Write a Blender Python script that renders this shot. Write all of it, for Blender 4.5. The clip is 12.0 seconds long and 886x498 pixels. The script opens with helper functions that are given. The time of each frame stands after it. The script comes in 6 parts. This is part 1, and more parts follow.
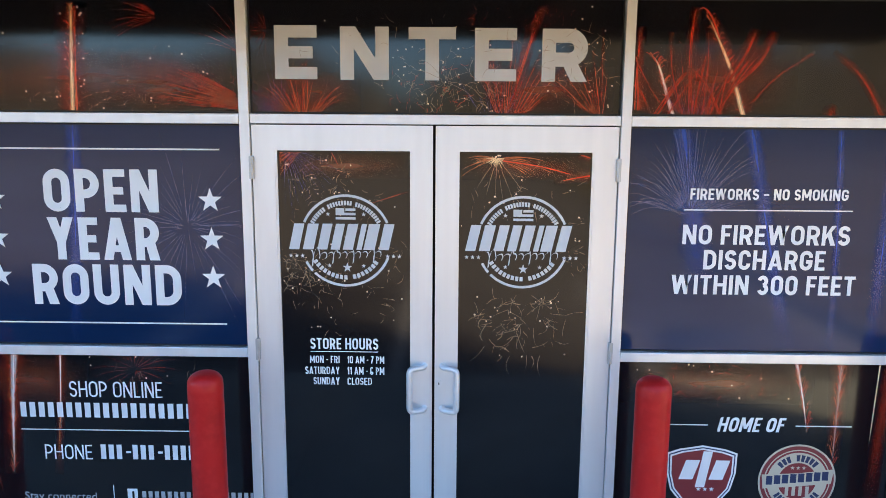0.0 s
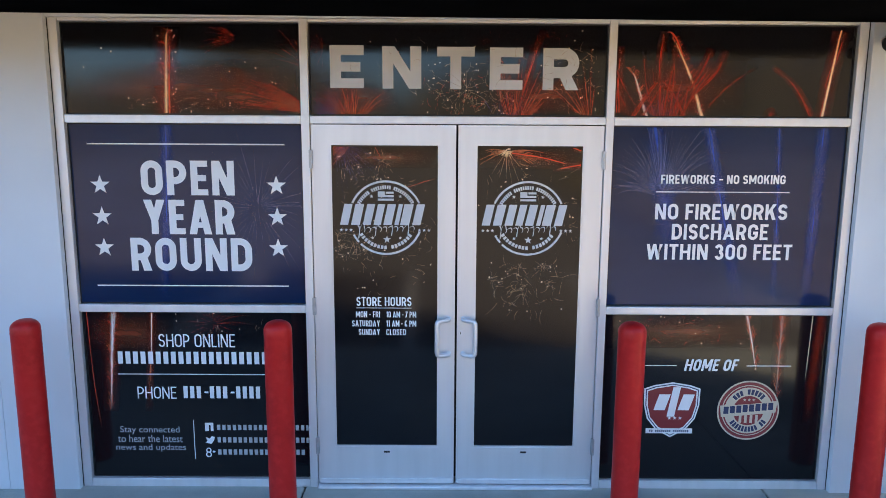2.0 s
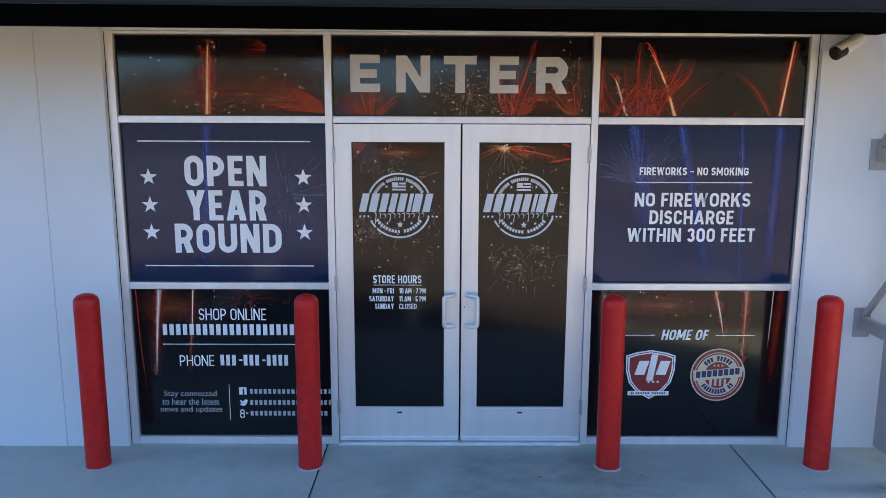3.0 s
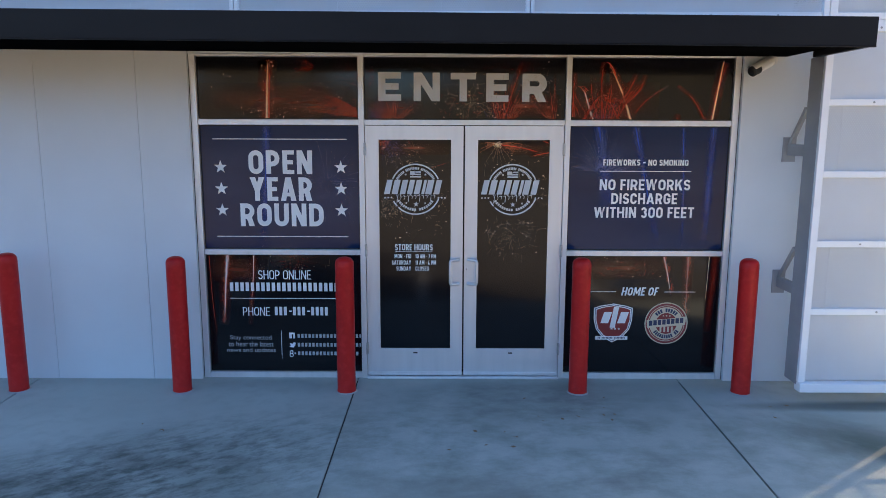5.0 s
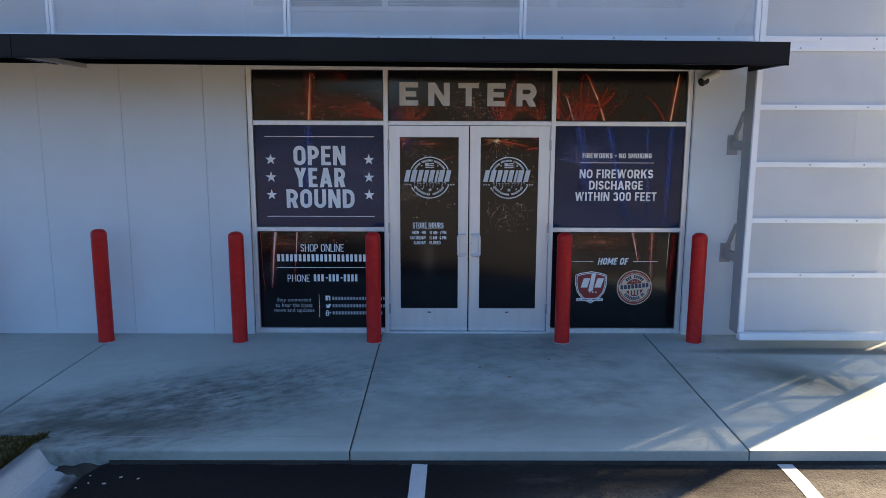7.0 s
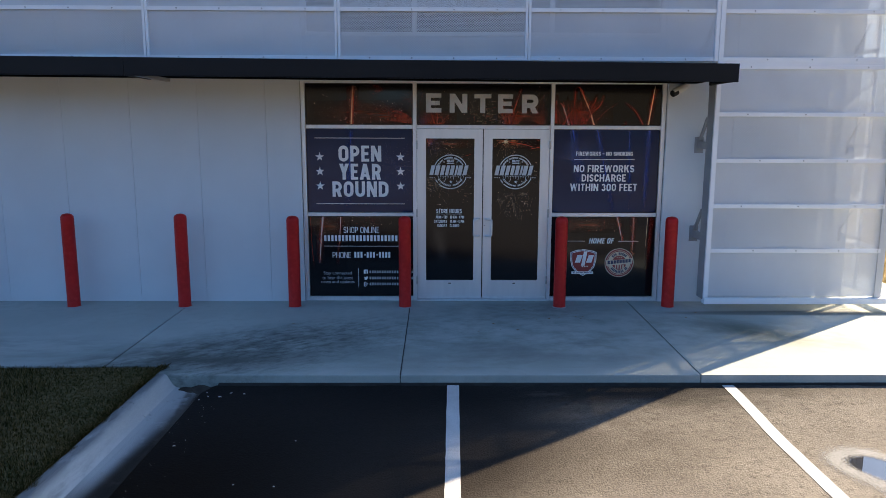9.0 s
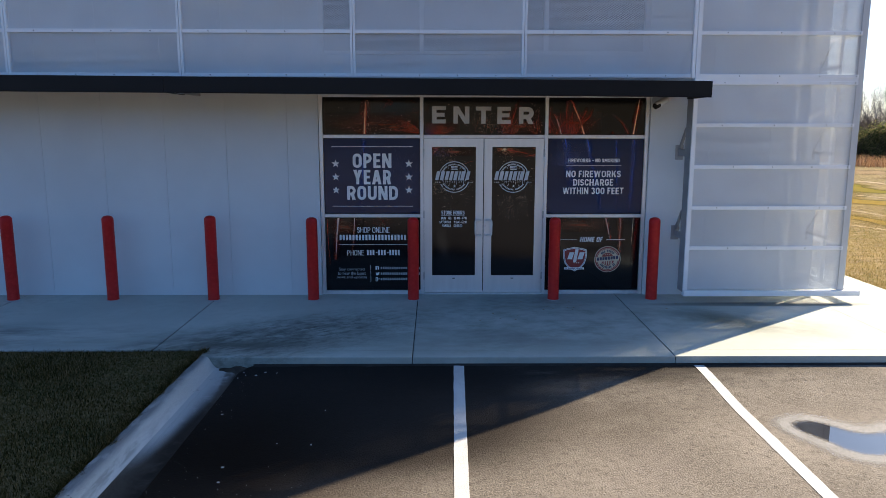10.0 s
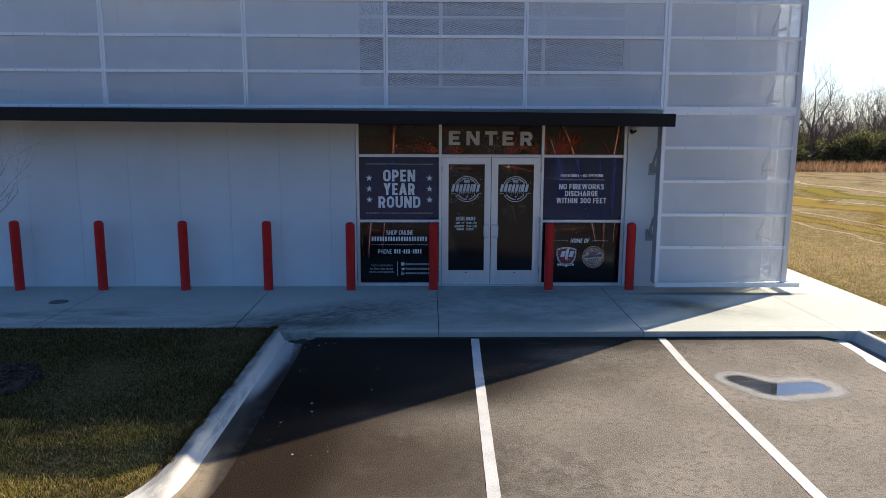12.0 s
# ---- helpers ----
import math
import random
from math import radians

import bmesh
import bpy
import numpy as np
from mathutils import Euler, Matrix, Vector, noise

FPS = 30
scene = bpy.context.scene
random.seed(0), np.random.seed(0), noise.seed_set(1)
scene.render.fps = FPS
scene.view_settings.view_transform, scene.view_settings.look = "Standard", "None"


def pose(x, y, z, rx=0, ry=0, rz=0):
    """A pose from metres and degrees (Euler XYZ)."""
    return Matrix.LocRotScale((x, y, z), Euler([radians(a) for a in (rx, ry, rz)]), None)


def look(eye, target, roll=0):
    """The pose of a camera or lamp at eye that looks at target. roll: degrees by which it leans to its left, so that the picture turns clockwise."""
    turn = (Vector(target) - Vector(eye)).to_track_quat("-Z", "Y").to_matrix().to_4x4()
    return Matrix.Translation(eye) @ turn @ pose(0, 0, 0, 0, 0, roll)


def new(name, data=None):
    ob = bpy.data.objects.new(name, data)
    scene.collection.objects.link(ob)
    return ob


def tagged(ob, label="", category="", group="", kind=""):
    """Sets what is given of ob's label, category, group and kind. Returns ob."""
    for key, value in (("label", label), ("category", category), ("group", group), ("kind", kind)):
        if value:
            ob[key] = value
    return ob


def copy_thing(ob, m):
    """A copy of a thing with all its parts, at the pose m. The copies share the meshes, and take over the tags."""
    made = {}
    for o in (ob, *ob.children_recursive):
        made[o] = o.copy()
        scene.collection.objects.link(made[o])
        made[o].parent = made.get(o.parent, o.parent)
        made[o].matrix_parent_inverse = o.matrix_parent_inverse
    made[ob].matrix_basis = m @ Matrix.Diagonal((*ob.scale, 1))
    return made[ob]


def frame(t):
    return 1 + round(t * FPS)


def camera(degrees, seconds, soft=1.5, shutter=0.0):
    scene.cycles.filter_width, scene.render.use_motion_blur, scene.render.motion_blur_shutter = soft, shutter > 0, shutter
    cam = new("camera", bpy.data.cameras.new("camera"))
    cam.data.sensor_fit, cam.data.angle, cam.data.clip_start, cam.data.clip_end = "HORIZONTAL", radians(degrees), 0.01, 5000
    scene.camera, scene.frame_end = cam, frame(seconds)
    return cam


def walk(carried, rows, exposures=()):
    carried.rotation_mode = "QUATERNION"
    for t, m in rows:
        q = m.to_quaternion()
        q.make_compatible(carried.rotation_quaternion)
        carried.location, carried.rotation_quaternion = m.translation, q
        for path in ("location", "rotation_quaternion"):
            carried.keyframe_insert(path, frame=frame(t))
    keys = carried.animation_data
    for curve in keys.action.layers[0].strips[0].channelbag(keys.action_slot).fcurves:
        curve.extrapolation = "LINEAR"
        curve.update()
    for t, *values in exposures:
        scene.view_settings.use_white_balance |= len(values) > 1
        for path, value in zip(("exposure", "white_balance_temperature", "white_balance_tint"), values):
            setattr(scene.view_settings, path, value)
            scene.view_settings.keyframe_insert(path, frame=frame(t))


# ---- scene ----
cam = camera(63.3, 12.0, soft=0.75)
PATH = [
    (0, (0.108, -3.603, 2.388), (0.07399, -1.631, 2.058), 0.4),
    (0.5, (0.061, -3.768, 2.374), (0.03201, -1.795, 2.051), 0.3),
    (1, (-0.009, -3.982, 2.365), (-0.021, -2.008, 2.046), 0.4),
    (1.5, (-0.052, -4.243, 2.364), (-0.055, -2.269, 2.044), 0.3),
    (2, (-0.089, -4.521, 2.366), (-0.088, -2.547, 2.042), 0.3),
    (2.5, (-0.115, -4.828, 2.362), (-0.111, -2.855, 2.037), 0.3),
    (3, (-0.152, -5.177, 2.352), (-0.144, -3.203, 2.029), 0.2),
    (5, (-0.186, -6.657, 2.372), (-0.188, -4.684, 2.043), 0.2),
    (5.5, (-0.219, -7.037, 2.369), (-0.215, -5.064, 2.041), 0.2),
    (6, (-0.246, -7.413, 2.370), (-0.24, -5.440, 2.042), 0.2),
    (6.5, (-0.292, -7.804, 2.368), (-0.279, -5.831, 2.040), 0.2),
    (7, (-0.341, -8.189, 2.374), (-0.33, -6.217, 2.043), 0.2),
    (9, (-0.661, -9.962, 2.412), (-0.639, -7.990, 2.081), 0.2),
    (9.5, (-0.726, -10.449, 2.468), (-0.701, -8.477, 2.138), 0.2),
    (10, (-0.764, -10.969, 2.557), (-0.738, -8.997, 2.225), 0.1),
    (10.5, (-0.858, -11.500, 2.635), (-0.826, -9.527, 2.305), 0.2),
    (11, (-0.985, -12.066, 2.720), (-0.946, -10.093, 2.393), 0.2),
    (11.5, (-1.075, -12.634, 2.806), (-1.035, -10.661, 2.482), 0.2),
    (12, (-1.143, -13.261, 2.904), (-1.105, -11.288, 2.576), 0.2),
]
exposure_rows = [(0.0, 3.74, 6140, 6), (1.5, 3.57, 6070, 7), (2.5, 3.38, 5930, 8), (5.5, 2.80, 5780, 8), (7.0, 2.52, 5640, 7), (9.5, 2.04, 5330, 7), (12.0, 1.62, 5110, 7)]
walk(cam, [(t, look(eye, target, roll)) for t, eye, target, roll in PATH], exposure_rows)

# ---- light ----
SUN_AZ, SUN_EL = radians(52.9), radians(30.5)
world = bpy.data.worlds.new("sky")
scene.world = world
world.use_nodes = True
wn = world.node_tree.nodes
sky = wn.new("ShaderNodeTexSky")
sky.sky_type, sky.sun_disc = "NISHITA", False
sky.sun_elevation, sky.sun_rotation = SUN_EL, SUN_AZ
sky.air_density, sky.dust_density, sky.ozone_density = 1.0, 2.0, 5.2
wn["Background"].inputs["Strength"].default_value = 0.046
world.node_tree.links.new(sky.outputs["Color"], wn["Background"].inputs["Color"])
sun = new("sun", bpy.data.lights.new("sun", "SUN"))
sun.data.energy, sun.data.angle, sun.data.color = 3.65, radians(0.5), (1.0, 0.725, 0.43)
sun_dir = Vector((math.sin(SUN_AZ) * math.cos(SUN_EL), math.cos(SUN_AZ) * math.cos(SUN_EL), math.sin(SUN_EL)))
sun.matrix_world = look(sun_dir * 60, (0, 0, 0))


# ---- materials ----
def surface(name, color, rough=0.6, metal=0.0, color2=None, scale=3.0, detail=6.0, lo=0.35, hi=0.65, fine=None, fine_scale=60.0,
            bump=0.0, bump_scale=80.0, ior=1.5, coat=0.0, island=0.0, rough2=None, stretch=(1, 1, 1), mid=None, mid_scale=12.0):
    """A procedural surface: two colours mixed by broad noise, a finer grain over them, and relief."""
    mat = bpy.data.materials.new(name)
    mat.use_nodes = True
    nodes, link = mat.node_tree.nodes, mat.node_tree.links.new
    bsdf = nodes["Principled BSDF"]
    bsdf.inputs["Roughness"].default_value, bsdf.inputs["Metallic"].default_value = rough, metal
    bsdf.inputs["IOR"].default_value, bsdf.inputs["Coat Weight"].default_value = ior, coat
    bsdf.inputs["Coat Roughness"].default_value = 0.05
    geo = nodes.new("ShaderNodeNewGeometry")
    place = nodes.new("ShaderNodeMapping")
    place.inputs["Scale"].default_value = stretch
    link(geo.outputs["Position"], place.inputs["Vector"])

    def grain(s, d):
        n = nodes.new("ShaderNodeTexNoise")
        n.inputs["Scale"].default_value, n.inputs["Detail"].default_value = s, d
        link(place.outputs["Vector"], n.inputs["Vector"])
        return n.outputs["Fac"]

    def spread(fac, a, b):
        r = nodes.new("ShaderNodeMapRange")
        r.inputs["From Min"].default_value, r.inputs["From Max"].default_value = a, b
        link(fac, r.inputs["Value"])
        return r.outputs["Result"]

    def blend(fac, a, b, kind="MIX"):
        m = nodes.new("ShaderNodeMix")
        m.data_type, m.blend_type = "RGBA", kind
        for sock, v in ((m.inputs["Factor"], fac), (m.inputs["A"], a), (m.inputs["B"], b)):
            if isinstance(v, (int, float)):
                sock.default_value = v
            elif isinstance(v, tuple):
                sock.default_value = (*v, 1.0)
            else:
                link(v, sock)
        return m.outputs["Result"]

    col = color
    if color2:
        broad = spread(grain(scale, detail), lo, hi)
        col = blend(broad, color, color2)
        if rough2 is not None:
            r = nodes.new("ShaderNodeMapRange")
            r.inputs["To Min"].default_value, r.inputs["To Max"].default_value = rough, rough2
            link(broad, r.inputs["Value"])
            link(r.outputs["Result"], bsdf.inputs["Roughness"])
    if mid:
        col = blend(spread(grain(mid_scale, 10.0), 0.47, 0.68), col, mid)
    if fine:
        col = blend(spread(grain(fine_scale, 4.0), 0.4, 0.75), col, fine)
    if island:
        info = nodes.new("ShaderNodeObjectInfo")
        v = nodes.new("ShaderNodeMapRange")
        v.inputs["To Min"].default_value, v.inputs["To Max"].default_value = 1.0 - island, 1.0 + island
        link(info.outputs["Random"], v.inputs["Value"])
        hsv = nodes.new("ShaderNodeHueSaturation")
        link(v.outputs["Result"], hsv.inputs["Value"])
        if isinstance(col, tuple):
            hsv.inputs["Color"].default_value = (*col, 1)
        else:
            link(col, hsv.inputs["Color"])
        col = hsv.outputs["Color"]
    if isinstance(col, tuple):
        bsdf.inputs["Base Color"].default_value = (*col, 1)
    else:
        link(col, bsdf.inputs["Base Color"])
    if bump:
        b = nodes.new("ShaderNodeBump")
        b.inputs["Strength"].default_value, b.inputs["Distance"].default_value = bump, 0.01
        link(grain(bump_scale, 6.0), b.inputs["Height"])
        link(b.outputs["Normal"], bsdf.inputs["Normal"])
    return mat


def stain_shade_or_sun(mat, color, centre, size, turn, strength, scale, lo, hi, stretch=1.0, soft=0.6):
    """Tints a material in an ellipse with an uneven edge on the ground, broken up by smeared noise: stains, and also
    shade and sun put into the colour.
    """
    nodes, link = mat.node_tree.nodes, mat.node_tree.links.new
    base = nodes["Principled BSDF"].inputs["Base Color"]
    geo, place, away = nodes.new("ShaderNodeNewGeometry"), nodes.new("ShaderNodeMapping"), nodes.new("ShaderNodeVectorMath")
    place.vector_type, away.operation = "TEXTURE", "LENGTH"
    place.inputs["Location"].default_value = (centre[0], centre[1], 0)
    place.inputs["Rotation"].default_value = (0, 0, radians(turn))
    place.inputs["Scale"].default_value = (size[0], size[1], 5.0)
    link(geo.outputs["Position"], place.inputs["Vector"])
    link(place.outputs["Vector"], away.inputs[0])
    fall = nodes.new("ShaderNodeMapRange")
    fall.interpolation_type = "SMOOTHSTEP"
    fall.inputs["From Min"].default_value, fall.inputs["From Max"].default_value = 1.0, 1.0 - soft
    fall.inputs["To Max"].default_value = strength
    link(away.outputs["Value"], fall.inputs["Value"])
    tex, spread, turned = nodes.new("ShaderNodeTexNoise"), nodes.new("ShaderNodeMapRange"), nodes.new("ShaderNodeMapping")
    turned.vector_type = "TEXTURE"
    turned.inputs["Rotation"].default_value, turned.inputs["Scale"].default_value = (0, 0, radians(turn)), (stretch, 1, 1)
    link(geo.outputs["Position"], turned.inputs["Vector"])
    link(turned.outputs["Vector"], tex.inputs["Vector"])
    tex.inputs["Scale"].default_value, tex.inputs["Detail"].default_value, tex.inputs["Roughness"].default_value = scale, 8.0, 0.65
    spread.inputs["From Min"].default_value, spread.inputs["From Max"].default_value = lo, hi
    link(tex.outputs["Fac"], spread.inputs["Value"])
    both, mix = nodes.new("ShaderNodeMath"), nodes.new("ShaderNodeMix")
    both.operation, mix.data_type = "MULTIPLY", "RGBA"
    link(fall.outputs["Result"], both.inputs[0])
    link(spread.outputs["Result"], both.inputs[1])
    link(both.outputs["Value"], mix.inputs["Factor"])
    link(base.links[0].from_socket, mix.inputs["A"])
    mix.inputs["B"].default_value = (*color, 1)
    link(mix.outputs["Result"], base)


M = {}
M["wall_white"] = surface("white_panel_paint", (0.745, 0.78, 0.80), 0.45, color2=(0.69, 0.72, 0.74), scale=0.9, island=0.025, bump=0.04, bump_scale=25)
M["alu"] = surface("clear_anodised_aluminium", (0.84, 0.84, 0.84), 0.40, 0.45, color2=(0.77, 0.77, 0.77), scale=2.0, stretch=(6, 6, 0.6), bump=0.02, bump_scale=200)
M["alu_light"] = surface("door_aluminium", (0.81, 0.815, 0.82), 0.38, 0.5, color2=(0.755, 0.76, 0.765), scale=1.6, stretch=(6, 6, 0.5), bump=0.02, bump_scale=200)
M["screen_frame"] = surface("silver_screen_frame", (0.94, 0.945, 0.95), 0.42, 0.0, color2=(0.89, 0.895, 0.90), scale=2.5)
M["screen_post"] = surface("grey_screen_post", (0.42, 0.42, 0.42), 0.5, 0.3, color2=(0.36, 0.36, 0.36), scale=3.0)
M["black_metal"] = surface("black_canopy_metal", (0.006, 0.006, 0.007), 0.5, ior=1.3, color2=(0.010, 0.010, 0.011), scale=1.2, bump=0.03, bump_scale=6)
M["soffit"] = surface("dark_soffit", (0.004, 0.004, 0.0045), 0.6, ior=1.15, color2=(0.006, 0.006, 0.0065), scale=2)
M["corner_sheet"] = surface("pale_folded_corner_sheet", (0.66, 0.665, 0.67), 0.5, 0.1, color2=(0.58, 0.585, 0.59), scale=1.5)
M["soffit"].node_tree.nodes["Principled BSDF"].inputs["Specular IOR Level"].default_value = 0.0
M["hinge_metal"] = surface("dull_hinge_steel", (0.52, 0.53, 0.54), 0.42, 0.6, color2=(0.42, 0.43, 0.44), scale=30)
M["rubber"] = surface("black_gasket", (0.012, 0.012, 0.012), 0.6)
M["satin"] = surface("satin_aluminium_pull", (0.80, 0.81, 0.82), 0.34, 0.5, color2=(0.74, 0.75, 0.76), scale=14, bump=0.02, bump_scale=160)
M["concrete"] = surface("broom_finished_concrete", (0.53, 0.55, 0.492), 0.85, color2=(0.375, 0.40, 0.35), mid=(0.42, 0.44, 0.385), mid_scale=7.0, scale=0.8, lo=0.3, hi=0.75, fine=(0.52, 0.52, 0.455), fine_scale=90, bump=0.25, bump_scale=90, island=0.04)
M["kerb"] = surface("kerb_concrete", (0.50, 0.505, 0.485), 0.85, color2=(0.36, 0.36, 0.34), mid=(0.38, 0.378, 0.36), mid_scale=11, scale=2.2, lo=0.38, hi=0.72, fine=(0.52, 0.51, 0.48), fine_scale=140, bump=0.6, bump_scale=45, stretch=(1.6, 0.32, 1.6))
# Darker kerb top: its shading against the brighter face, put into the colour.
stain_shade_or_sun(M["kerb"], (0.15, 0.152, 0.15), (-3.405, -5.2), (4.6, 0.125), 90, 0.85, 7.0, 0.26, 0.52, 3.0, 0.45)
stain_shade_or_sun(M["kerb"], (0.18, 0.178, 0.165), (-3.27, -6.1), (1.6, 0.035), 90, 0.6, 16.0, 0.46, 0.6, 6.0, 0.6)
M["asphalt"] = surface("asphalt", (0.25, 0.222, 0.184), 0.85, color2=(0.15, 0.132, 0.108), scale=0.9, lo=0.36, hi=0.64, ior=1.2, mid=(0.130, 0.113, 0.092), mid_scale=13.0, fine=(0.28, 0.25, 0.205), fine_scale=48, bump=0.9, bump_scale=60)
M["asphalt"].node_tree.nodes["Principled BSDF"].inputs["Specular IOR Level"].default_value = 0.15
# Near-black ellipse over the shaded bay: the building's shade put into the colour.
stain_shade_or_sun(M["asphalt"], (0.019, 0.016, 0.0138), (-1.8, -4.15), (2.7, 2.05), -8, 0.97, 0.9, 0.0, 0.15, 1.0, 0.35)
stain_shade_or_sun(M["asphalt"], (0.013, 0.0088, 0.0055), (-2.85, -6.6), (1.75, 3.4), -12, 0.97, 0.8, 0.1, 0.36, 1.0, 0.65)
stain_shade_or_sun(M["asphalt"], (0.045, 0.033, 0.023), (-1.7, -7.0), (1.7, 1.65), 0, 0.85, 1.2, 0.1, 0.5, 1.0, 0.7)
stain_shade_or_sun(M["asphalt"], (0.022, 0.016, 0.011), (-2.65, -7.2), (0.85, 1.9), 0, 0.9, 1.4, 0.05, 0.4, 1.0, 0.7)
stain_shade_or_sun(M["asphalt"], (0.10, 0.085, 0.066), (-0.85, -7.6), (0.8, 1.5), 12, 0.5, 2.2, 0.4, 0.65, 1.6, 0.9)
stain_shade_or_sun(M["asphalt"], (0.05, 0.041, 0.032), (0.7, -4.3), (2.1, 1.9), 10, 0.45, 1.3, 0.25, 0.55, 1.4, 0.85)
stain_shade_or_sun(M["asphalt"], (0.04, 0.034, 0.03), (-0.2, -7.3), (1.4, 1.1), 30, 0.4, 5.0, 0.42, 0.6)
stain_shade_or_sun(M["asphalt"], (0.055, 0.045, 0.035), (-0.4, -6.2), (2.3, 3.6), 8, 0.18, 1.6, 0.2, 0.6, 1.3, 0.9)
stain_shade_or_sun(M["asphalt"], (0.05, 0.043, 0.037), (0.9, -3.9), (2.4, 0.9), 10, 0.5, 2.0, 0.42, 0.65, 2.5)
stain_shade_or_sun(M["asphalt"], (0.19, 0.165, 0.14), (1.2, -6.6), (1.6, 2.2), 20, 0.55, 1.6, 0.45, 0.65)
# Dark pavement-edge band, with the building's shade also put into its colour.
stain_shade_or_sun(M["asphalt"], (0.018, 0.016, 0.0145), (0.4, -3.1), (4.6, 1.0), 0, 0.93, 1.8, 0.1, 0.5, 3.0, 0.7)
stain_shade_or_sun(M["concrete"], (0.17, 0.17, 0.145), (-2.75, -2.3), (2.7, 1.2), 30, 0.7, 1.6, 0.28, 0.58, 2.0, 0.9)
stain_shade_or_sun(M["concrete"], (0.27, 0.29, 0.25), (-1.6, -2.6), (6.0, 0.95), 2, 0.75, 1.4, 0.2, 0.55, 2.0, 0.8)
stain_shade_or_sun(M["concrete"], (0.06, 0.062, 0.052), (-3.0, -2.4), (2.9, 1.1), 30, 0.85, 4.5, 0.42, 0.66, 2.0, 0.9)
stain_shade_or_sun(M["concrete"], (0.06, 0.058, 0.045), (-3.0, -2.75), (1.5, 0.35), 8, 0.7, 3.0, 0.3, 0.55, 2.0, 0.9)
stain_shade_or_sun(M["concrete"], (0.08, 0.085, 0.07), (-2.6, -2.3), (3.0, 1.2), 32, 0.75, 12.0, 0.46, 0.62, 1.8, 0.9)
stain_shade_or_sun(M["concrete"], (0.06, 0.075, 0.05), (3.15, -1.55), (0.85, 0.5), -52, 0.9, 3.0, 0.1, 0.55, 1.6, 0.95)
stain_shade_or_sun(M["concrete"], (0.16, 0.175, 0.135), (3.3, -1.6), (1.7, 0.9), -30, 0.75, 2.5, 0.3, 0.62, 1.4, 0.8)
stain_shade_or_sun(M["concrete"], (0.20, 0.215, 0.17), (0.6, -1.6), (3.4, 1.6), 0, 0.6, 3.2, 0.42, 0.66, 1.2, 0.7)
# Brown strip under the screen: dirt, with the base's shade put into it.
stain_shade_or_sun(M["concrete"], (0.11, 0.10, 0.075), (4.1, -0.70), (2.2, 0.17), 0, 0.75, 2.0, 0.1, 0.4, 3.0, 0.6)
stain_shade_or_sun(M["concrete"], (0.14, 0.135, 0.12), (0.5, -0.55), (1.7, 0.75), 0, 0.6, 2.2, 0.36, 0.62, 1.5, 0.8)
stain_shade_or_sun(M["concrete"], (0.13, 0.128, 0.115), (-7.2, -2.3), (4.2, 0.8), 2, 0.7, 2.6, 0.40, 0.62, 3.0, 0.7)
stain_shade_or_sun(M["concrete"], (0.20, 0.19, 0.165), (0.6, -2.3), (2.2, 1.0), 12, 0.5, 2.6, 0.45, 0.65, 2.0, 0.7)
# Dirty gutter; its base is also darkened to stand for the building's shade.
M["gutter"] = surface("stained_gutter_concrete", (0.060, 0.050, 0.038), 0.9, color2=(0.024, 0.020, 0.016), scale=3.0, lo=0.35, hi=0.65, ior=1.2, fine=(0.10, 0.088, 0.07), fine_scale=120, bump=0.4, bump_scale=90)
stain_shade_or_sun(M["gutter"], (0.42, 0.43, 0.42), (-3.21, -3.7), (0.26, 2.1), -1, 0.92, 5.0, 0.12, 0.42, 1.0, 0.45)
stain_shade_or_sun(M["gutter"], (0.10, 0.09, 0.075), (-3.0, -3.6), (0.06, 0.9), 8, 0.8, 7.0, 0.35, 0.55, 1.0, 0.6)
stain_shade_or_sun(M["gutter"], (0.022, 0.018, 0.014), (-2.95, -6.2), (0.18, 3.6), 2, 0.95, 5.0, 0.3, 0.5, 1.0, 0.8)
# Tan patches where the sun reaches the gutter: sunlight put into the colour.
stain_shade_or_sun(M["gutter"], (0.27, 0.225, 0.155), (-3.5, -8.1), (0.55, 0.95), 20, 0.9, 3.0, 0.15, 0.45, 1.0, 0.5)
stain_shade_or_sun(M["gutter"], (0.26, 0.215, 0.15), (-3.21, -7.5), (0.22, 1.0), 4, 0.9, 4.0, 0.15, 0.45, 1.0, 0.6)
M["filler"] = surface("dirty_joint_filler", (0.075, 0.07, 0.06), 0.95, color2=(0.035, 0.033, 0.028), scale=4)
M["silt"] = surface("dark_wet_silt", (0.04, 0.034, 0.027), 0.95, color2=(0.075, 0.064, 0.05), scale=9, fine=(0.05, 0.042, 0.032), fine_scale=60, bump=0.8, bump_scale=50, ior=1.2)
M["score"] = surface("tooled_score_line", (0.38, 0.385, 0.35), 0.9, color2=(0.22, 0.222, 0.20), scale=1.7, lo=0.4, hi=0.6)
M["joint_dirt"] = surface("dark_joint_dirt", (0.02, 0.017, 0.014), 0.95, color2=(0.035, 0.03, 0.022), scale=9)
M["stripe"] = surface("white_road_paint", (0.62, 0.61, 0.59), 0.7, color2=(0.44, 0.43, 0.415), scale=5, lo=0.42, hi=0.8, fine=(0.46, 0.45, 0.43), fine_scale=110, bump=0.4, bump_scale=170)
M["red"] = surface("red_plastic_sleeve", (0.52, 0.013, 0.012), 0.42, ior=1.36, color2=(0.43, 0.011, 0.010), scale=4, mid=(0.54, 0.02, 0.018), mid_scale=18, bump=0.05, bump_scale=40)
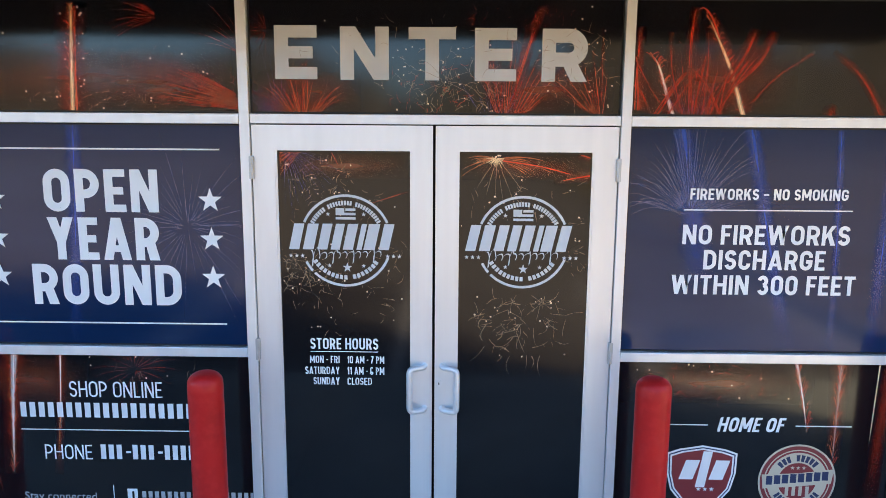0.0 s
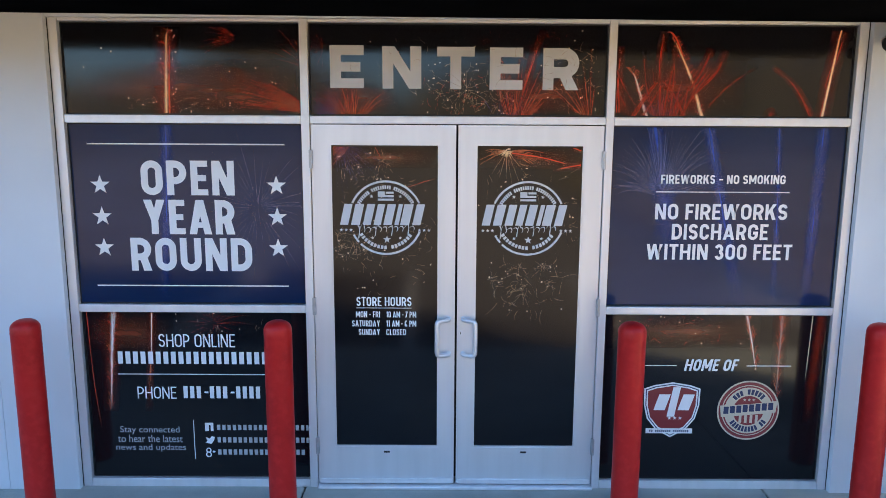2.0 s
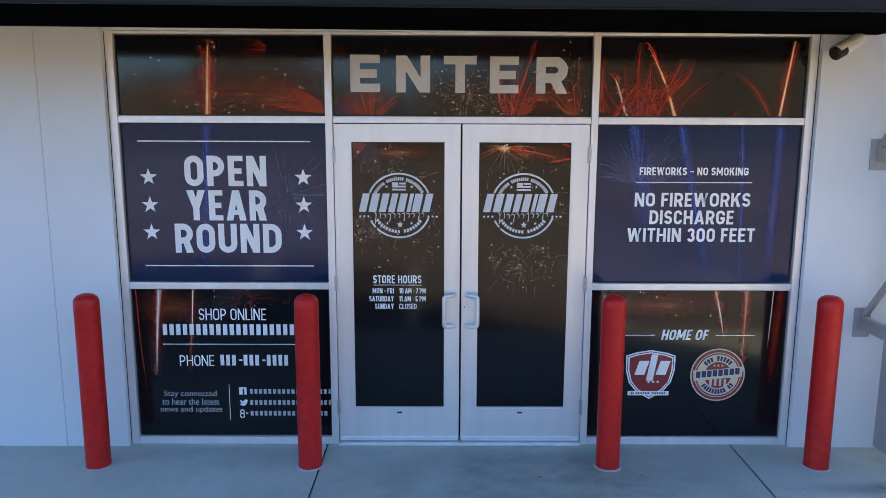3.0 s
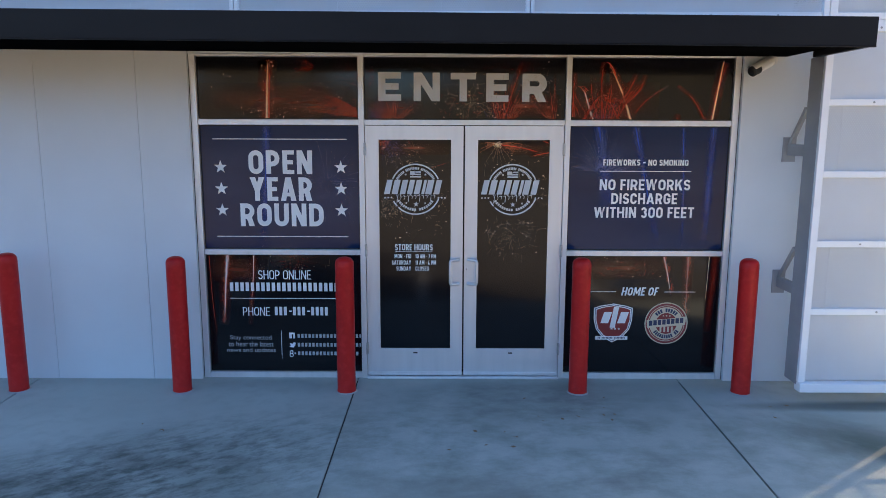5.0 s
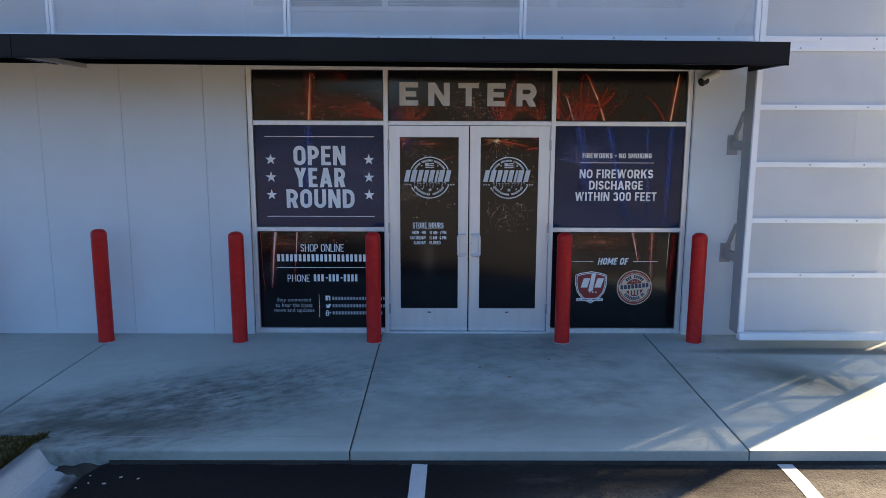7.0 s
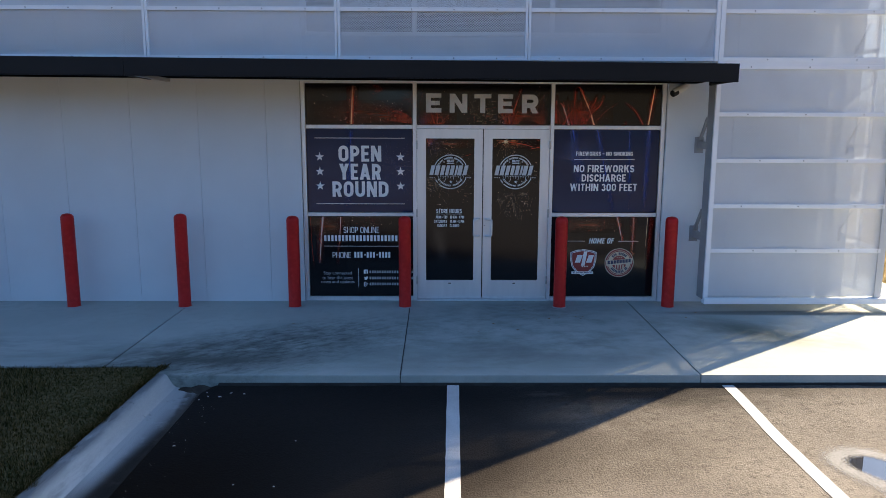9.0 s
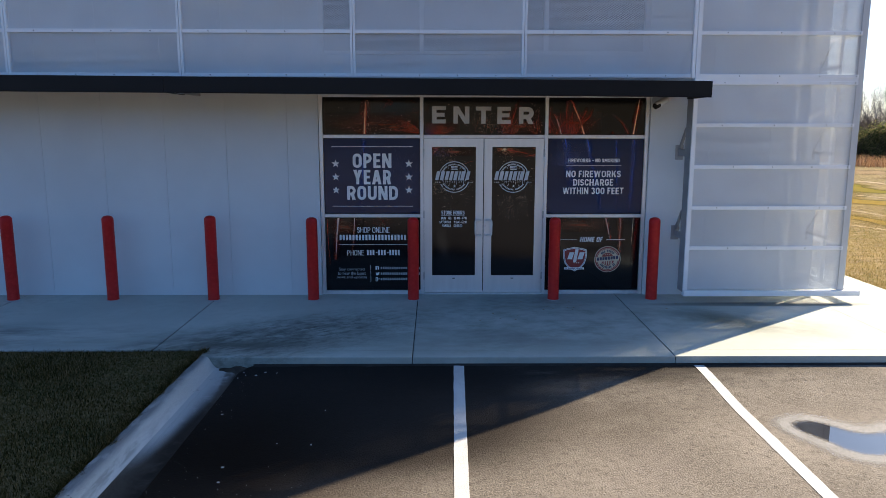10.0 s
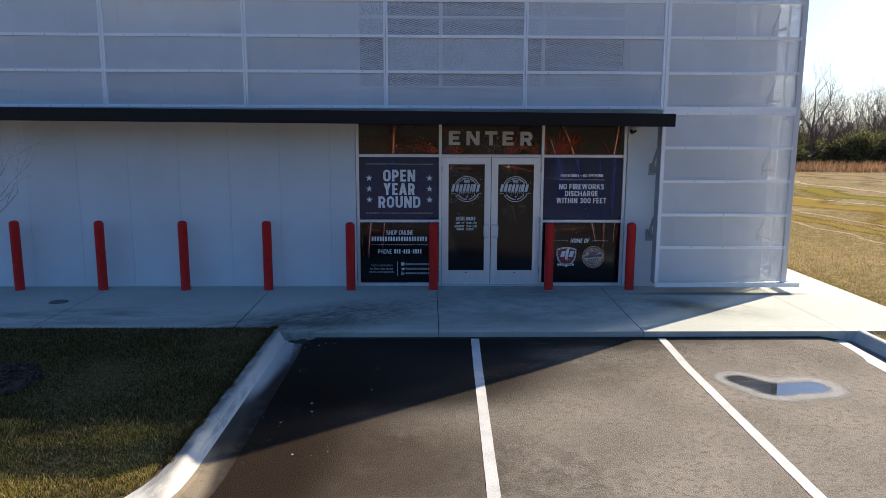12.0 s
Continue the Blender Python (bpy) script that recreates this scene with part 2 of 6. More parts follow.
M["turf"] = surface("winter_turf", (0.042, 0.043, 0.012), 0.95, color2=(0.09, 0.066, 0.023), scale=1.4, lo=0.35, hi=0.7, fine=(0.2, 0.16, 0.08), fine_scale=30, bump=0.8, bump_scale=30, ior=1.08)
M["field"] = surface("dry_field", (0.235, 0.178, 0.07), 0.95, color2=(0.155, 0.128, 0.042), scale=0.22, lo=0.42, hi=0.58, mid=(0.13, 0.10, 0.055), mid_scale=2.2, fine=(0.32, 0.25, 0.145), fine_scale=5.0, bump=0.8, bump_scale=9, ior=1.08)
M["pane_dark"] = surface("dark_window_glass", (0.012, 0.011, 0.016), 0.04, ior=1.35)
M["print_dark"] = surface("dark_night_print", (0.0055, 0.0068, 0.011), 0.10, color2=(0.012, 0.010, 0.011), scale=1.8, lo=0.3, hi=0.8, ior=1.54)
M["print_black"] = surface("black_print", (0.0058, 0.0070, 0.0098), 0.10, color2=(0.010, 0.0095, 0.0105), scale=1.5, ior=1.41)
M["print_navy"] = surface("navy_print", (0.003, 0.017, 0.062), 0.12, color2=(0.010, 0.031, 0.088), scale=1.1, lo=0.32, hi=0.68, ior=1.42, stretch=(0.6, 1, 1.8))


# ---- mesh helpers ----
def mesh_of(name, bm, mat, smooth=False):
    me = bpy.data.meshes.new(name)
    bm.normal_update()
    bm.to_mesh(me)
    bm.free()
    me.materials.append(mat)
    if smooth:
        for p in me.polygons:
            p.use_smooth = True
    return me


def part(name, bm, mat, parent=None, label="", smooth=False):
    ob = new(name, mesh_of(name, bm, mat, smooth))
    if parent:
        ob.parent = parent
    if label:
        tagged(ob, label)
    return ob


def thing(name, label, category, place=(0, 0, 0), group="", kind=""):
    ob = new(name)
    ob.location = place
    ob.empty_display_size = 0.2
    return tagged(ob, label, category, group, kind)


def box(x0, x1, y0, y1, z0, z1, bevel=0.0, bm=None):
    bm = bm or bmesh.new()
    made = bmesh.ops.create_cube(bm, size=1.0, matrix=Matrix.Translation(((x0 + x1) / 2, (y0 + y1) / 2, (z0 + z1) / 2)) @ Matrix.Diagonal((x1 - x0, y1 - y0, z1 - z0, 1)))
    if bevel:
        edges = list({e for v in made["verts"] for e in v.link_edges})
        bmesh.ops.bevel(bm, geom=edges, offset=bevel, segments=2, affect="EDGES", profile=0.5)
    return bm


def prism(outline, z0, z1, bevel=0.0):
    """An upright prism over an outline of (x, y), its top edge rounded by bevel."""
    bm = bmesh.new()
    low = bm.faces.new([bm.verts.new((x, y, z0)) for x, y in outline])
    up = bmesh.ops.extrude_face_region(bm, geom=[low])["geom"]
    bmesh.ops.translate(bm, verts=[v for v in up if isinstance(v, bmesh.types.BMVert)], vec=(0, 0, z1 - z0))
    bmesh.ops.recalc_face_normals(bm, faces=bm.faces)
    if bevel:
        edges = [e for e in bm.edges if all(abs(v.co.z - z1) < 1e-6 for v in e.verts)]
        bmesh.ops.bevel(bm, geom=edges, offset=bevel, segments=2, affect="EDGES", profile=0.5)
    return bm


def tube(points, radius, sides=10, bm=None, caps=True):
    """A tube along points; radius is one number or one per point."""
    bm = bm or bmesh.new()
    pts = [Vector(p) for p in points]
    rad = radius if isinstance(radius, (list, tuple)) else [radius] * len(pts)
    rings, side = [], None
    for i, p in enumerate(pts):
        d = (pts[min(i + 1, len(pts) - 1)] - pts[max(i - 1, 0)]).normalized()
        if side is None:
            side = d.orthogonal().normalized()
        side = (side - d * side.dot(d)).normalized()
        up = d.cross(side)
        rings.append([bm.verts.new(p + (side * math.cos(a) + up * math.sin(a)) * rad[i]) for a in (2 * math.pi * k / sides for k in range(sides))])
    for a, b in zip(rings, rings[1:]):
        for k in range(sides):
            bm.faces.new((a[k], a[(k + 1) % sides], b[(k + 1) % sides], b[k]))
    if caps:
        bm.faces.new(rings[0][::-1])
        bm.faces.new(rings[-1])
    return bm


def rounded(points, r, steps=5):
    """The polyline with its corners rounded by r."""
    pts = [Vector(p) for p in points]
    out = [pts[0]]
    for a, b, c in zip(pts, pts[1:], pts[2:]):
        p, q = b + (a - b).normalized() * r, b + (c - b).normalized() * r
        out += [p.lerp(b, s).lerp(b.lerp(q, s), s) for s in (k / steps for k in range(steps + 1))]
    return out + [pts[-1]]


def lathe(profile, sides=24, bm=None):
    """A turned body from (radius, z)."""
    bm = bm or bmesh.new()
    rings = []
    for r, z in profile:
        rings.append([bm.verts.new((r * math.cos(2 * math.pi * k / sides), r * math.sin(2 * math.pi * k / sides), z)) for k in range(sides)] if r > 1e-6 else [bm.verts.new((0, 0, z))])
    for a, b in zip(rings, rings[1:]):
        for k in range(sides):
            j = (k + 1) % sides
            bm.faces.new([v for v in dict.fromkeys((a[k % len(a)], a[j % len(a)], b[j % len(b)], b[k % len(b)]))])
    return bm


# ---- ground ----
bm = bmesh.new()
bmesh.ops.create_grid(bm, x_segments=2, y_segments=2, size=900.0, matrix=Matrix.Translation((0, 0, -0.30)))
tagged(part("ground", bm, M["field"]), "dry winter grass field reaching the horizon", "ground", kind="structure")



def lot_z(x, y):
    """Height of the asphalt: it rises a hand's breadth to meet the pavement."""
    rise = min(max((y + 4.5) / 1.3, 0.0), 1.0)
    return -0.15 + 0.05 * rise * rise * (3 - 2 * rise) * min(max((x + 2.96) / 0.16, 0.0), 1.0) * min(max((4.9 - x) / 0.3, 0.0), 1.0)



bm = bmesh.new()
xs = [-44, -30, -20, -12, -8, -5, -3.5, -2.96, -2.88, -2.8, -2.4, -2, -1, 0, 1, 2, 3, 4, 4.6, 4.75, 4.9, 6, 9, 14, 22, 30, 40]
ys = [-63, -50, -40, -30, -24, -18, -14, -11, -9, -7.5, -6.5, -5.5, -5, -4.5] + [-4.5 + 0.1 * k for k in range(1, 16)]
rows = [[bm.verts.new((x, y, lot_z(x, y))) for x in xs] for y in ys]
for p, q in zip(rows, rows[1:]):
    for k in range(len(xs) - 1):
        bm.faces.new((p[k], p[k + 1], q[k + 1], q[k]))
tagged(part("parking_lot", bm, M["asphalt"], smooth=True), "worn grey asphalt parking lot with dark patches and painted-in building shade", "parking lot", kind="structure")

lawn = thing("lawn", "mown winter grass, brown and green, beside the pavement", "lawn", kind="structure")


def sheet(x0, x1, y0, y1, z, nx, ny, bumpy=0.0):
    bm = bmesh.new()
    bmesh.ops.create_grid(bm, x_segments=nx, y_segments=ny, size=0.5, matrix=Matrix.Translation(((x0 + x1) / 2, (y0 + y1) / 2, z)) @ Matrix.Diagonal((x1 - x0, y1 - y0, 1, 1)))
    for v in bm.verts:
        v.co.z += bumpy * (noise.noise(v.co * 0.9) + 0.5 * noise.noise(v.co * 2.7))
    return bm


island = sheet(-40, -3.40, -8.6, -2.86, -0.02, 180, 30, 0.02)
for v in island.verts:
    away = Vector((v.co.x + 4.77, v.co.y + 7.3))
    if away.x > 0 and away.y < 0 and away.length > 1.36:
        away *= 1.36 / away.length
        v.co.x, v.co.y = away.x - 4.77, away.y - 7.3
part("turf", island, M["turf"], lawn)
part("turf", sheet(6.52, 130, -3.3, 150, -0.03, 120, 120, 0.0), M["field"], lawn)
part("turf", sheet(5.2, 130, -40, -3.26, -0.03, 60, 30, 0.02), M["field"], lawn)

# kerbs of the parking bay: a top, a sloping face and a narrow gutter
KERB = [(-0.27, -0.3), (-0.27, 0.0), (-0.25, 0.012), (-0.185, 0.012), (-0.165, 0.004), (-0.15, -0.015), (-0.125, -0.06), (-0.10, -0.10), (-0.07, -0.124), (-0.06, -0.3)]
GUTTER = [(-0.072, -0.3), (-0.072, -0.122), (-0.03, -0.135), (0.1, -0.142), (0.21, -0.1455), (0.21, -0.3)]


def kerb_run(line, flip=1, section=KERB):
    bm = bmesh.new()
    pts = [Vector((x, y, 0)) for x, y in line]
    rings = []
    for i, p in enumerate(pts):
        d = (pts[min(i + 1, len(pts) - 1)] - pts[max(i - 1, 0)]).normalized()
        out = Vector((-d.y, d.x, 0)) * flip
        rings.append([bm.verts.new(p + out * a + Vector((0, 0, b))) for a, b in section])
    for a, b in zip(rings, rings[1:]):
        for k in range(len(section) - 1):
            bm.faces.new((a[k], a[k + 1], b[k + 1], b[k]))
    if abs(section[0][1] - section[-1][1]) < 1e-6:
        bm.faces.new(rings[0])
        bm.faces.new(rings[-1][::-1])
    bmesh.ops.recalc_face_normals(bm, faces=bm.faces)
    return bm


kerb = thing("kerb", "pale concrete kerb with a sloping worn face", "kerb", kind="structure")
arc = [(-3.17 - 1.6 * (1 - math.cos(a)), -7.3 - 1.6 * math.sin(a)) for a in (radians(9 * k) for k in range(11))]
left_line = [(-3.15, -3.14), (-3.155, -4.5), (-3.16, -5.9), (-3.165, -7.2)] + arc + [(-12, -8.9), (-38, -8.9)]
stones = (0, 2, 4, 9, 15, len(left_line) - 1)
for a, b in zip(stones, stones[1:]):
    part("kerb_stone", kerb_run(left_line[a:b + 1]), M["kerb"], kerb, smooth=False)
part("gutter", kerb_run(left_line, 1, GUTTER), M["gutter"], kerb, "dirt-stained narrow gutter with sun and shade in its colour")
for y in (-3.9, -6.25):
    part("joint", kerb_run([(-3.157, y + 0.002), (-3.157, y - 0.002)], 1, [(a + 0.002, b + 0.002) for a, b in KERB[2:9]]), M["joint_dirt"], kerb)
part("kerb_stone", kerb_run([(5.0, -3.14), (4.98, -6), (4.95, -9), (4.9, -20)], -1), M["kerb"], kerb)

# parking lines
lines = thing("parking_lines", "worn white painted parking bay lines on asphalt", "road marking", kind="structure")
for x0, x1, w in ((-0.48, -0.60, 0.058), (2.25, 2.15, 0.058), (4.84, 4.78, 0.112)):
    bm = bmesh.new()
    n = 40
    rows = []
    for i in range(n + 1):
        f = i / n
        x, y = x0 + (x1 - x0) * f * 5.0 / 4.6, -3.165 - f * 5.0
        j = 0.004 * noise.noise(Vector((x0 * 9, y * 7, 0)))
        k = 0.004 * noise.noise(Vector((x0 * 9, y * 7, 5)))
        z = lot_z(x, y) + 0.004
        rows.append((bm.verts.new((x - w + j, y, z)), bm.verts.new((x + w + k, y, z))))
    for a, b in zip(rows, rows[1:]):
        bm.faces.new((a[0], b[0], b[1], a[1]))
    bmesh.ops.recalc_face_normals(bm, faces=bm.faces)
    part("painted_line", bm, M["stripe"], lines)

# ---- building ----
building = thing("building", "white metal-panelled shop building", "building", kind="structure")
FACE, HIGH = -0.06, 5.85
EDGE_L, EDGE_R = -2.49, 2.49


def panel_run(x0, x1, z0, z1, first):
    xs = [x0] + [first + 0.914 * k for k in range(-30, 30) if x0 + 0.1 < first + 0.914 * k < x1 - 0.1] + [x1]
    for a, b in zip(xs, xs[1:]):
        part("wall_panel", box(a + 0.0012, b - 0.0012, FACE, FACE + 0.25, z0, z1, 0.0025), M["wall_white"], building)


panel_run(-16.0, EDGE_L, 0.0, 3.14, -2.955)
panel_run(EDGE_R, 5.1, 0.0, 3.14, 3.4)
panel_run(-16.0, -2.45, 3.144, HIGH, -2.955)
panel_run(2.42, 5.1, 3.144, HIGH, 3.4)
panel_run(-2.446, 2.416, 3.144, 3.62, -2.041)
panel_run(-2.446, 2.416, 5.61, HIGH, -2.041)
part("lintel", box(EDGE_L + 0.003, EDGE_R - 0.003, FACE + 0.02, 0.19, 3.035, 3.14), M["wall_white"], building)
part("side_wall", box(4.85, 5.096, 0.194, 18, 0, HIGH), M["wall_white"], building)
part("side_wall", box(-16, -15.75, 0.194, 18, 0, HIGH), M["wall_white"], building)
part("back_wall", box(-16, 5.096, 18.004, 18.25, 0, HIGH), M["wall_white"], building)
part("roof", box(-16, 5.096, FACE, 18.25, HIGH + 0.004, HIGH + 0.25), M["wall_white"], building)

# upper window band behind the screen
window = thing("window_1", "dark upper window band behind a perforated screen", "window", kind="structure")
part("pane", box(-2.44, 2.41, 0.06, 0.08, 3.63, 5.60), M["pane_dark"], window)
for x in (-2.42, -0.94, 0.90, 2.39):
    part("mullion", box(x - 0.03, x + 0.03, -0.03, 0.056, 3.63, 5.60, 0.003), M["alu"], window)
for z in (3.655, 4.87, 5.58):
    for a, b in ((-2.387, -0.973), (-0.907, 0.867), (0.933, 2.357)):
        part("transom_bar", box(a, b, -0.026, 0.056, z - 0.024, z + 0.024, 0.003), M["alu"], window)

# pavement slabs
pavement = thing("pavement", "broom-finished concrete pavement with scored joints and stains", "pavement", kind="structure")
G, H, F = 0.005, 0.009, 0.0015
for outline in (
    [(-16, -2.87), (-10.05 - G, -2.87), (-10.05 - G, 0.1), (-16, 0.1)],
    [(-10.05 + G, -2.87), (-7.03 - H, -2.87), (-7.05 - H, 0.1), (-10.05 + G, 0.1)],
    [(-7.03 + H, -2.87), (-4.045 - H, -2.87), (-4.06 - G, 0.1), (-7.05 + H, 0.1)],
    [(-4.045 + H, -2.87), (-3.43, -2.87), (-3.43, -3.14), (-1.005 - G, -3.14), (-1.005 - G, 0.1), (-4.06 + G, 0.1)],
    [(-1.005 + G, -3.14), (1.99 - G, -3.14), (2.07 - G, 0.1), (-1.005 + G, 0.1)],
    [(1.99 + G, -3.14), (4.98 - F, -3.14), (4.98 - F, 0.1), (2.07 + G, 0.1)],
    [(4.98 + F, -3.14), (6.52, -3.14), (6.52, 0.1), (4.98 + F, 0.1)],
    [(5.11, 0.1 + 2 * G), (6.52, 0.1 + 2 * G), (6.52, 18), (5.11, 18)],
):
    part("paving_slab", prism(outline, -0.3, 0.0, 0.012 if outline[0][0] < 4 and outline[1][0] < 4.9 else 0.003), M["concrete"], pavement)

bm = bmesh.new()
rows = []
for k in range(261):
    x = -2.8 + 7.68 * k / 260
    w = 0.03 + 0.022 * noise.noise(Vector((x * 3.1, 0, 2))) + 0.016 * noise.noise(Vector((x * 17, 0, 5)))
    z = lot_z(x, -3.16)
    rows.append([bm.verts.new(c) for c in ((x, -3.136, z + 0.022), (x, -3.145 - 0.25 * w, z + 0.016), (x, -3.14 - w, z - 0.002))])
for p, q in zip(rows, rows[1:]):
    for k in (0, 1):
        bm.faces.new((p[k], p[k + 1], q[k + 1], q[k]))
part("dirt_joint", bm, M["joint_dirt"], pavement)
# silt and leaf dust washed into the corner by the kerb
bm = bmesh.new()
rows = []
for j in range(25):
    y = -3.132 - 0.028 * j
    row = []
    for k in range(49):
        x = -3.2 + 0.025 * k
        h = 0.055 * math.exp(-((y + 3.13) / 0.11) ** 2 - ((x + 3.0) / 0.2) ** 2) * (1 + 0.5 * noise.noise(Vector((x * 7, y * 7, 1)))) + 0.008 * noise.noise(Vector((x * 19, y * 19, 3)))
        row.append(bm.verts.new((x, y, -0.157 + h)))
    rows.append(row)
for p, q in zip(rows, rows[1:]):
    for k in range(48):
        bm.faces.new((p[k], q[k], q[k + 1], p[k + 1]))
part("silt", bm, M["silt"], pavement, smooth=True)
for (xa, ya), (xb, yb) in (((-1.005, -3.13), (-1.005, -0.065)), ((1.99, -3.13), (2.066, -0.065)), ((-4.045, -2.86), (-4.06, -0.065)), ((-7.03, -2.86), (-7.05, -0.065))):
    part("joint_filler", prism([(xa - 0.02, ya), (xa + 0.02, ya), (xb + 0.02, yb), (xb - 0.02, yb)], -0.05, -0.011), M["filler"], pavement)
for a, b in ((-3.40, -1.012), (-0.998, 1.97), (2.0, 4.95)):
    part("tooled_line", box(a, b, -2.904, -2.899, -0.01, 0.0004), M["score"], pavement)

# ---- shopfront ----
shopfront = thing("shopfront_frame", "satin aluminium shopfront frame around the entrance", "shopfront", kind="structure")
Y0, Y1, GLASS = -0.015, 0.11, 0.02
for a, b in ((-2.488, -2.432), (-0.968, -0.917), (0.917, 0.966), (2.432, 2.488)):
    part("mullion", box(a, b, Y0, Y1, 0.0, 3.033, 0.003), M["alu"], shopfront)
BAYS = ((-2.43, -0.97), (0.968, 2.43))
for a, b in BAYS:
    for z0, z1 in ((0.0, 0.057), (1.203, 1.253), (2.405, 2.456), (3.013, 3.033)):
        part("rail", box(a, b, Y0 + 0.003, Y1, z0, z1, 0.003), M["alu"], shopfront)
part("rail", box(-0.915, 0.915, Y0 + 0.003, Y1, 2.408, 2.456, 0.003), M["alu"], shopfront)
part("rail", box(-0.915, 0.915, Y0 + 0.003, Y1, 3.013, 3.033, 0.003), M["alu"], shopfront)
part("threshold", box(-0.915, 0.915, -0.05, 0.11, 0.001, 0.022, 0.006), M["alu"], shopfront)
# Black slivers added at the jambs to darken the shaded wall returns.
for a, b in ((-2.4898, -2.4885), (2.4885, 2.4898)):
    part("sealant", box(a, b, -0.02, 0.1, 0.001, 3.03), M["rubber"], shopfront)
part("backing", box(-2.5, 2.5, 0.13, 0.15, 0, 3.03), M["rubber"], shopfront)

LABELS = {
    "open": "shop window with navy printed film and white lettering",
    "rule": "shop window with navy printed film and white notice",
    "shop": "shop window with black printed film and white contact text",
    "home": "shop window with black printed film and two round badges",
    "fire": "transom window with a dark fireworks print",
    "enter": "transom window over the doors lettered ENTER",
}
PANES = {}
for k, (key, x0, x1, z0, z1, mat) in enumerate((
    ("fire", -2.43, -0.97, 2.458, 3.011, "print_dark"), ("enter", -0.915, 0.915, 2.458, 3.011, "print_dark"), ("fire", 0.968, 2.43, 2.458, 3.011, "print_dark"),
    ("open", -2.43, -0.97, 1.255, 2.403, "print_navy"), ("rule", 0.968, 2.43, 1.255, 2.403, "print_navy"),
    ("shop", -2.43, -0.97, 0.059, 1.201, "print_black"), ("home", 0.968, 2.43, 0.059, 1.201, "print_black"))):
    w = thing("window_%d" % (k + 2), LABELS[key], "window", kind="structure")
    PANES[k] = w
    part("pane", box(x0 + 0.002, x1 - 0.002, GLASS, GLASS + 0.02, z0, z1), M[mat], w)
    bm = bmesh.new()
    g = 0.008
    for a, b, c, d in ((x0, x0 + g, z0, z1), (x1 - g, x1, z0, z1), (x0 + g, x1 - g, z0, z0 + g), (x0 + g, x1 - g, z1 - g, z1)):
        box(a + 0.001, b - 0.001, GLASS - 0.006, GLASS - 0.0005, c + 0.001, d - 0.001, bm=bm)
    part("gasket", bm, M["rubber"], w)


def door_leaf(name, x0, x1, gx0, gx1, hinge_x, pull):
    d = thing(name, "closed aluminium shop door with dark printed glass", "door", kind="structure")
    z0, z1, gz0, gz1 = 0.03, 2.402, 0.282, 2.287
    part("stile", box(x0, gx0, 0.0, 0.045, z0, z1, 0.0003), M["alu_light"], d)
    part("stile", box(gx1, x1, 0.0, 0.045, z0, z1, 0.0003), M["alu_light"], d)
    part("top_rail", box(gx0, gx1, 0.0, 0.045, gz1, z1), M["alu_light"], d)
    part("bottom_rail", box(gx0, gx1, 0.0, 0.045, z0, gz0), M["alu_light"], d)
    part("pane", box(gx0, gx1, 0.014, 0.03, gz0, gz1), M["print_black"], d)
    bm = bmesh.new()
    g = 0.011
    for a, b, c, e in ((gx0, gx0 + g, gz0, gz1), (gx1 - g, gx1, gz0, gz1), (gx0 + g, gx1 - g, gz0, gz0 + g), (gx0 + g, gx1 - g, gz1 - g, gz1)):
        box(a, b, 0.004, 0.0135, c, e, bm=bm)
    part("glazing_bead", bm, M["alu_light"], d)
    s = -1 if pull < 0 else 1
    pts = rounded([(0.045 * s, 0.002, 1.165), (0.045 * s, -0.028, 1.165), (0.122 * s, -0.06, 1.165), (0.122 * s, -0.06, 0.932), (0.045 * s, -0.028, 0.932), (0.045 * s, 0.002, 0.932)], 0.028)
    part("handle", tube(pts, 0.016, 14), M["satin"], d, "satin steel bent pull handle", smooth=True)
    for z in (1.165, 0.932):
        part("handle_rose", tube([(0.045 * s, -0.004, z), (0.045 * s, 0.001, z)], 0.017, 16), M["satin"], d)
    for z in (2.19, 1.248, 0.295):
        h = bmesh.new()
        for q in (-0.047, -0.0235, 0.0, 0.0235, 0.047):
            tube([(hinge_x, -0.012, z + q - 0.0112), (hinge_x, -0.012, z + q + 0.0112)], 0.0085, 12, bm=h)
        for q in (-1, 1):
            box(min(hinge_x, hinge_x + 0.011 * q), max(hinge_x, hinge_x + 0.011 * q), -0.0185, -0.002, z - 0.056, z + 0.056, bm=h)
        part("hinge", h, M["hinge_metal"], d)
    part("weep_slot", box((gx0 + gx1) / 2 - 0.02, (gx0 + gx1) / 2 + 0.02, -0.003, 0.003, 0.243, 0.256, 0.002), M["rubber"], d)
    part("door_sweep", box(x0 + 0.01, x1 - 0.01, -0.012, 0.0, 0.028, 0.062, 0.004), M["alu"], d)
    return d


door_l = door_leaf("door_1", -0.912, -0.008, -0.799, -0.111, -0.914, -1)
door_r = door_leaf("door_2", 0.006, 0.912, 0.115, 0.796, 0.914, 1)
part("lock_cylinder", tube([(0.029, -0.009, 1.072), (0.029, 0.003, 1.072)], 0.018, 20), M["satin"], door_r)
part("keyhole", box(0.0265, 0.0315, -0.0115, -0.0085, 1.066, 1.078), M["rubber"], door_r)

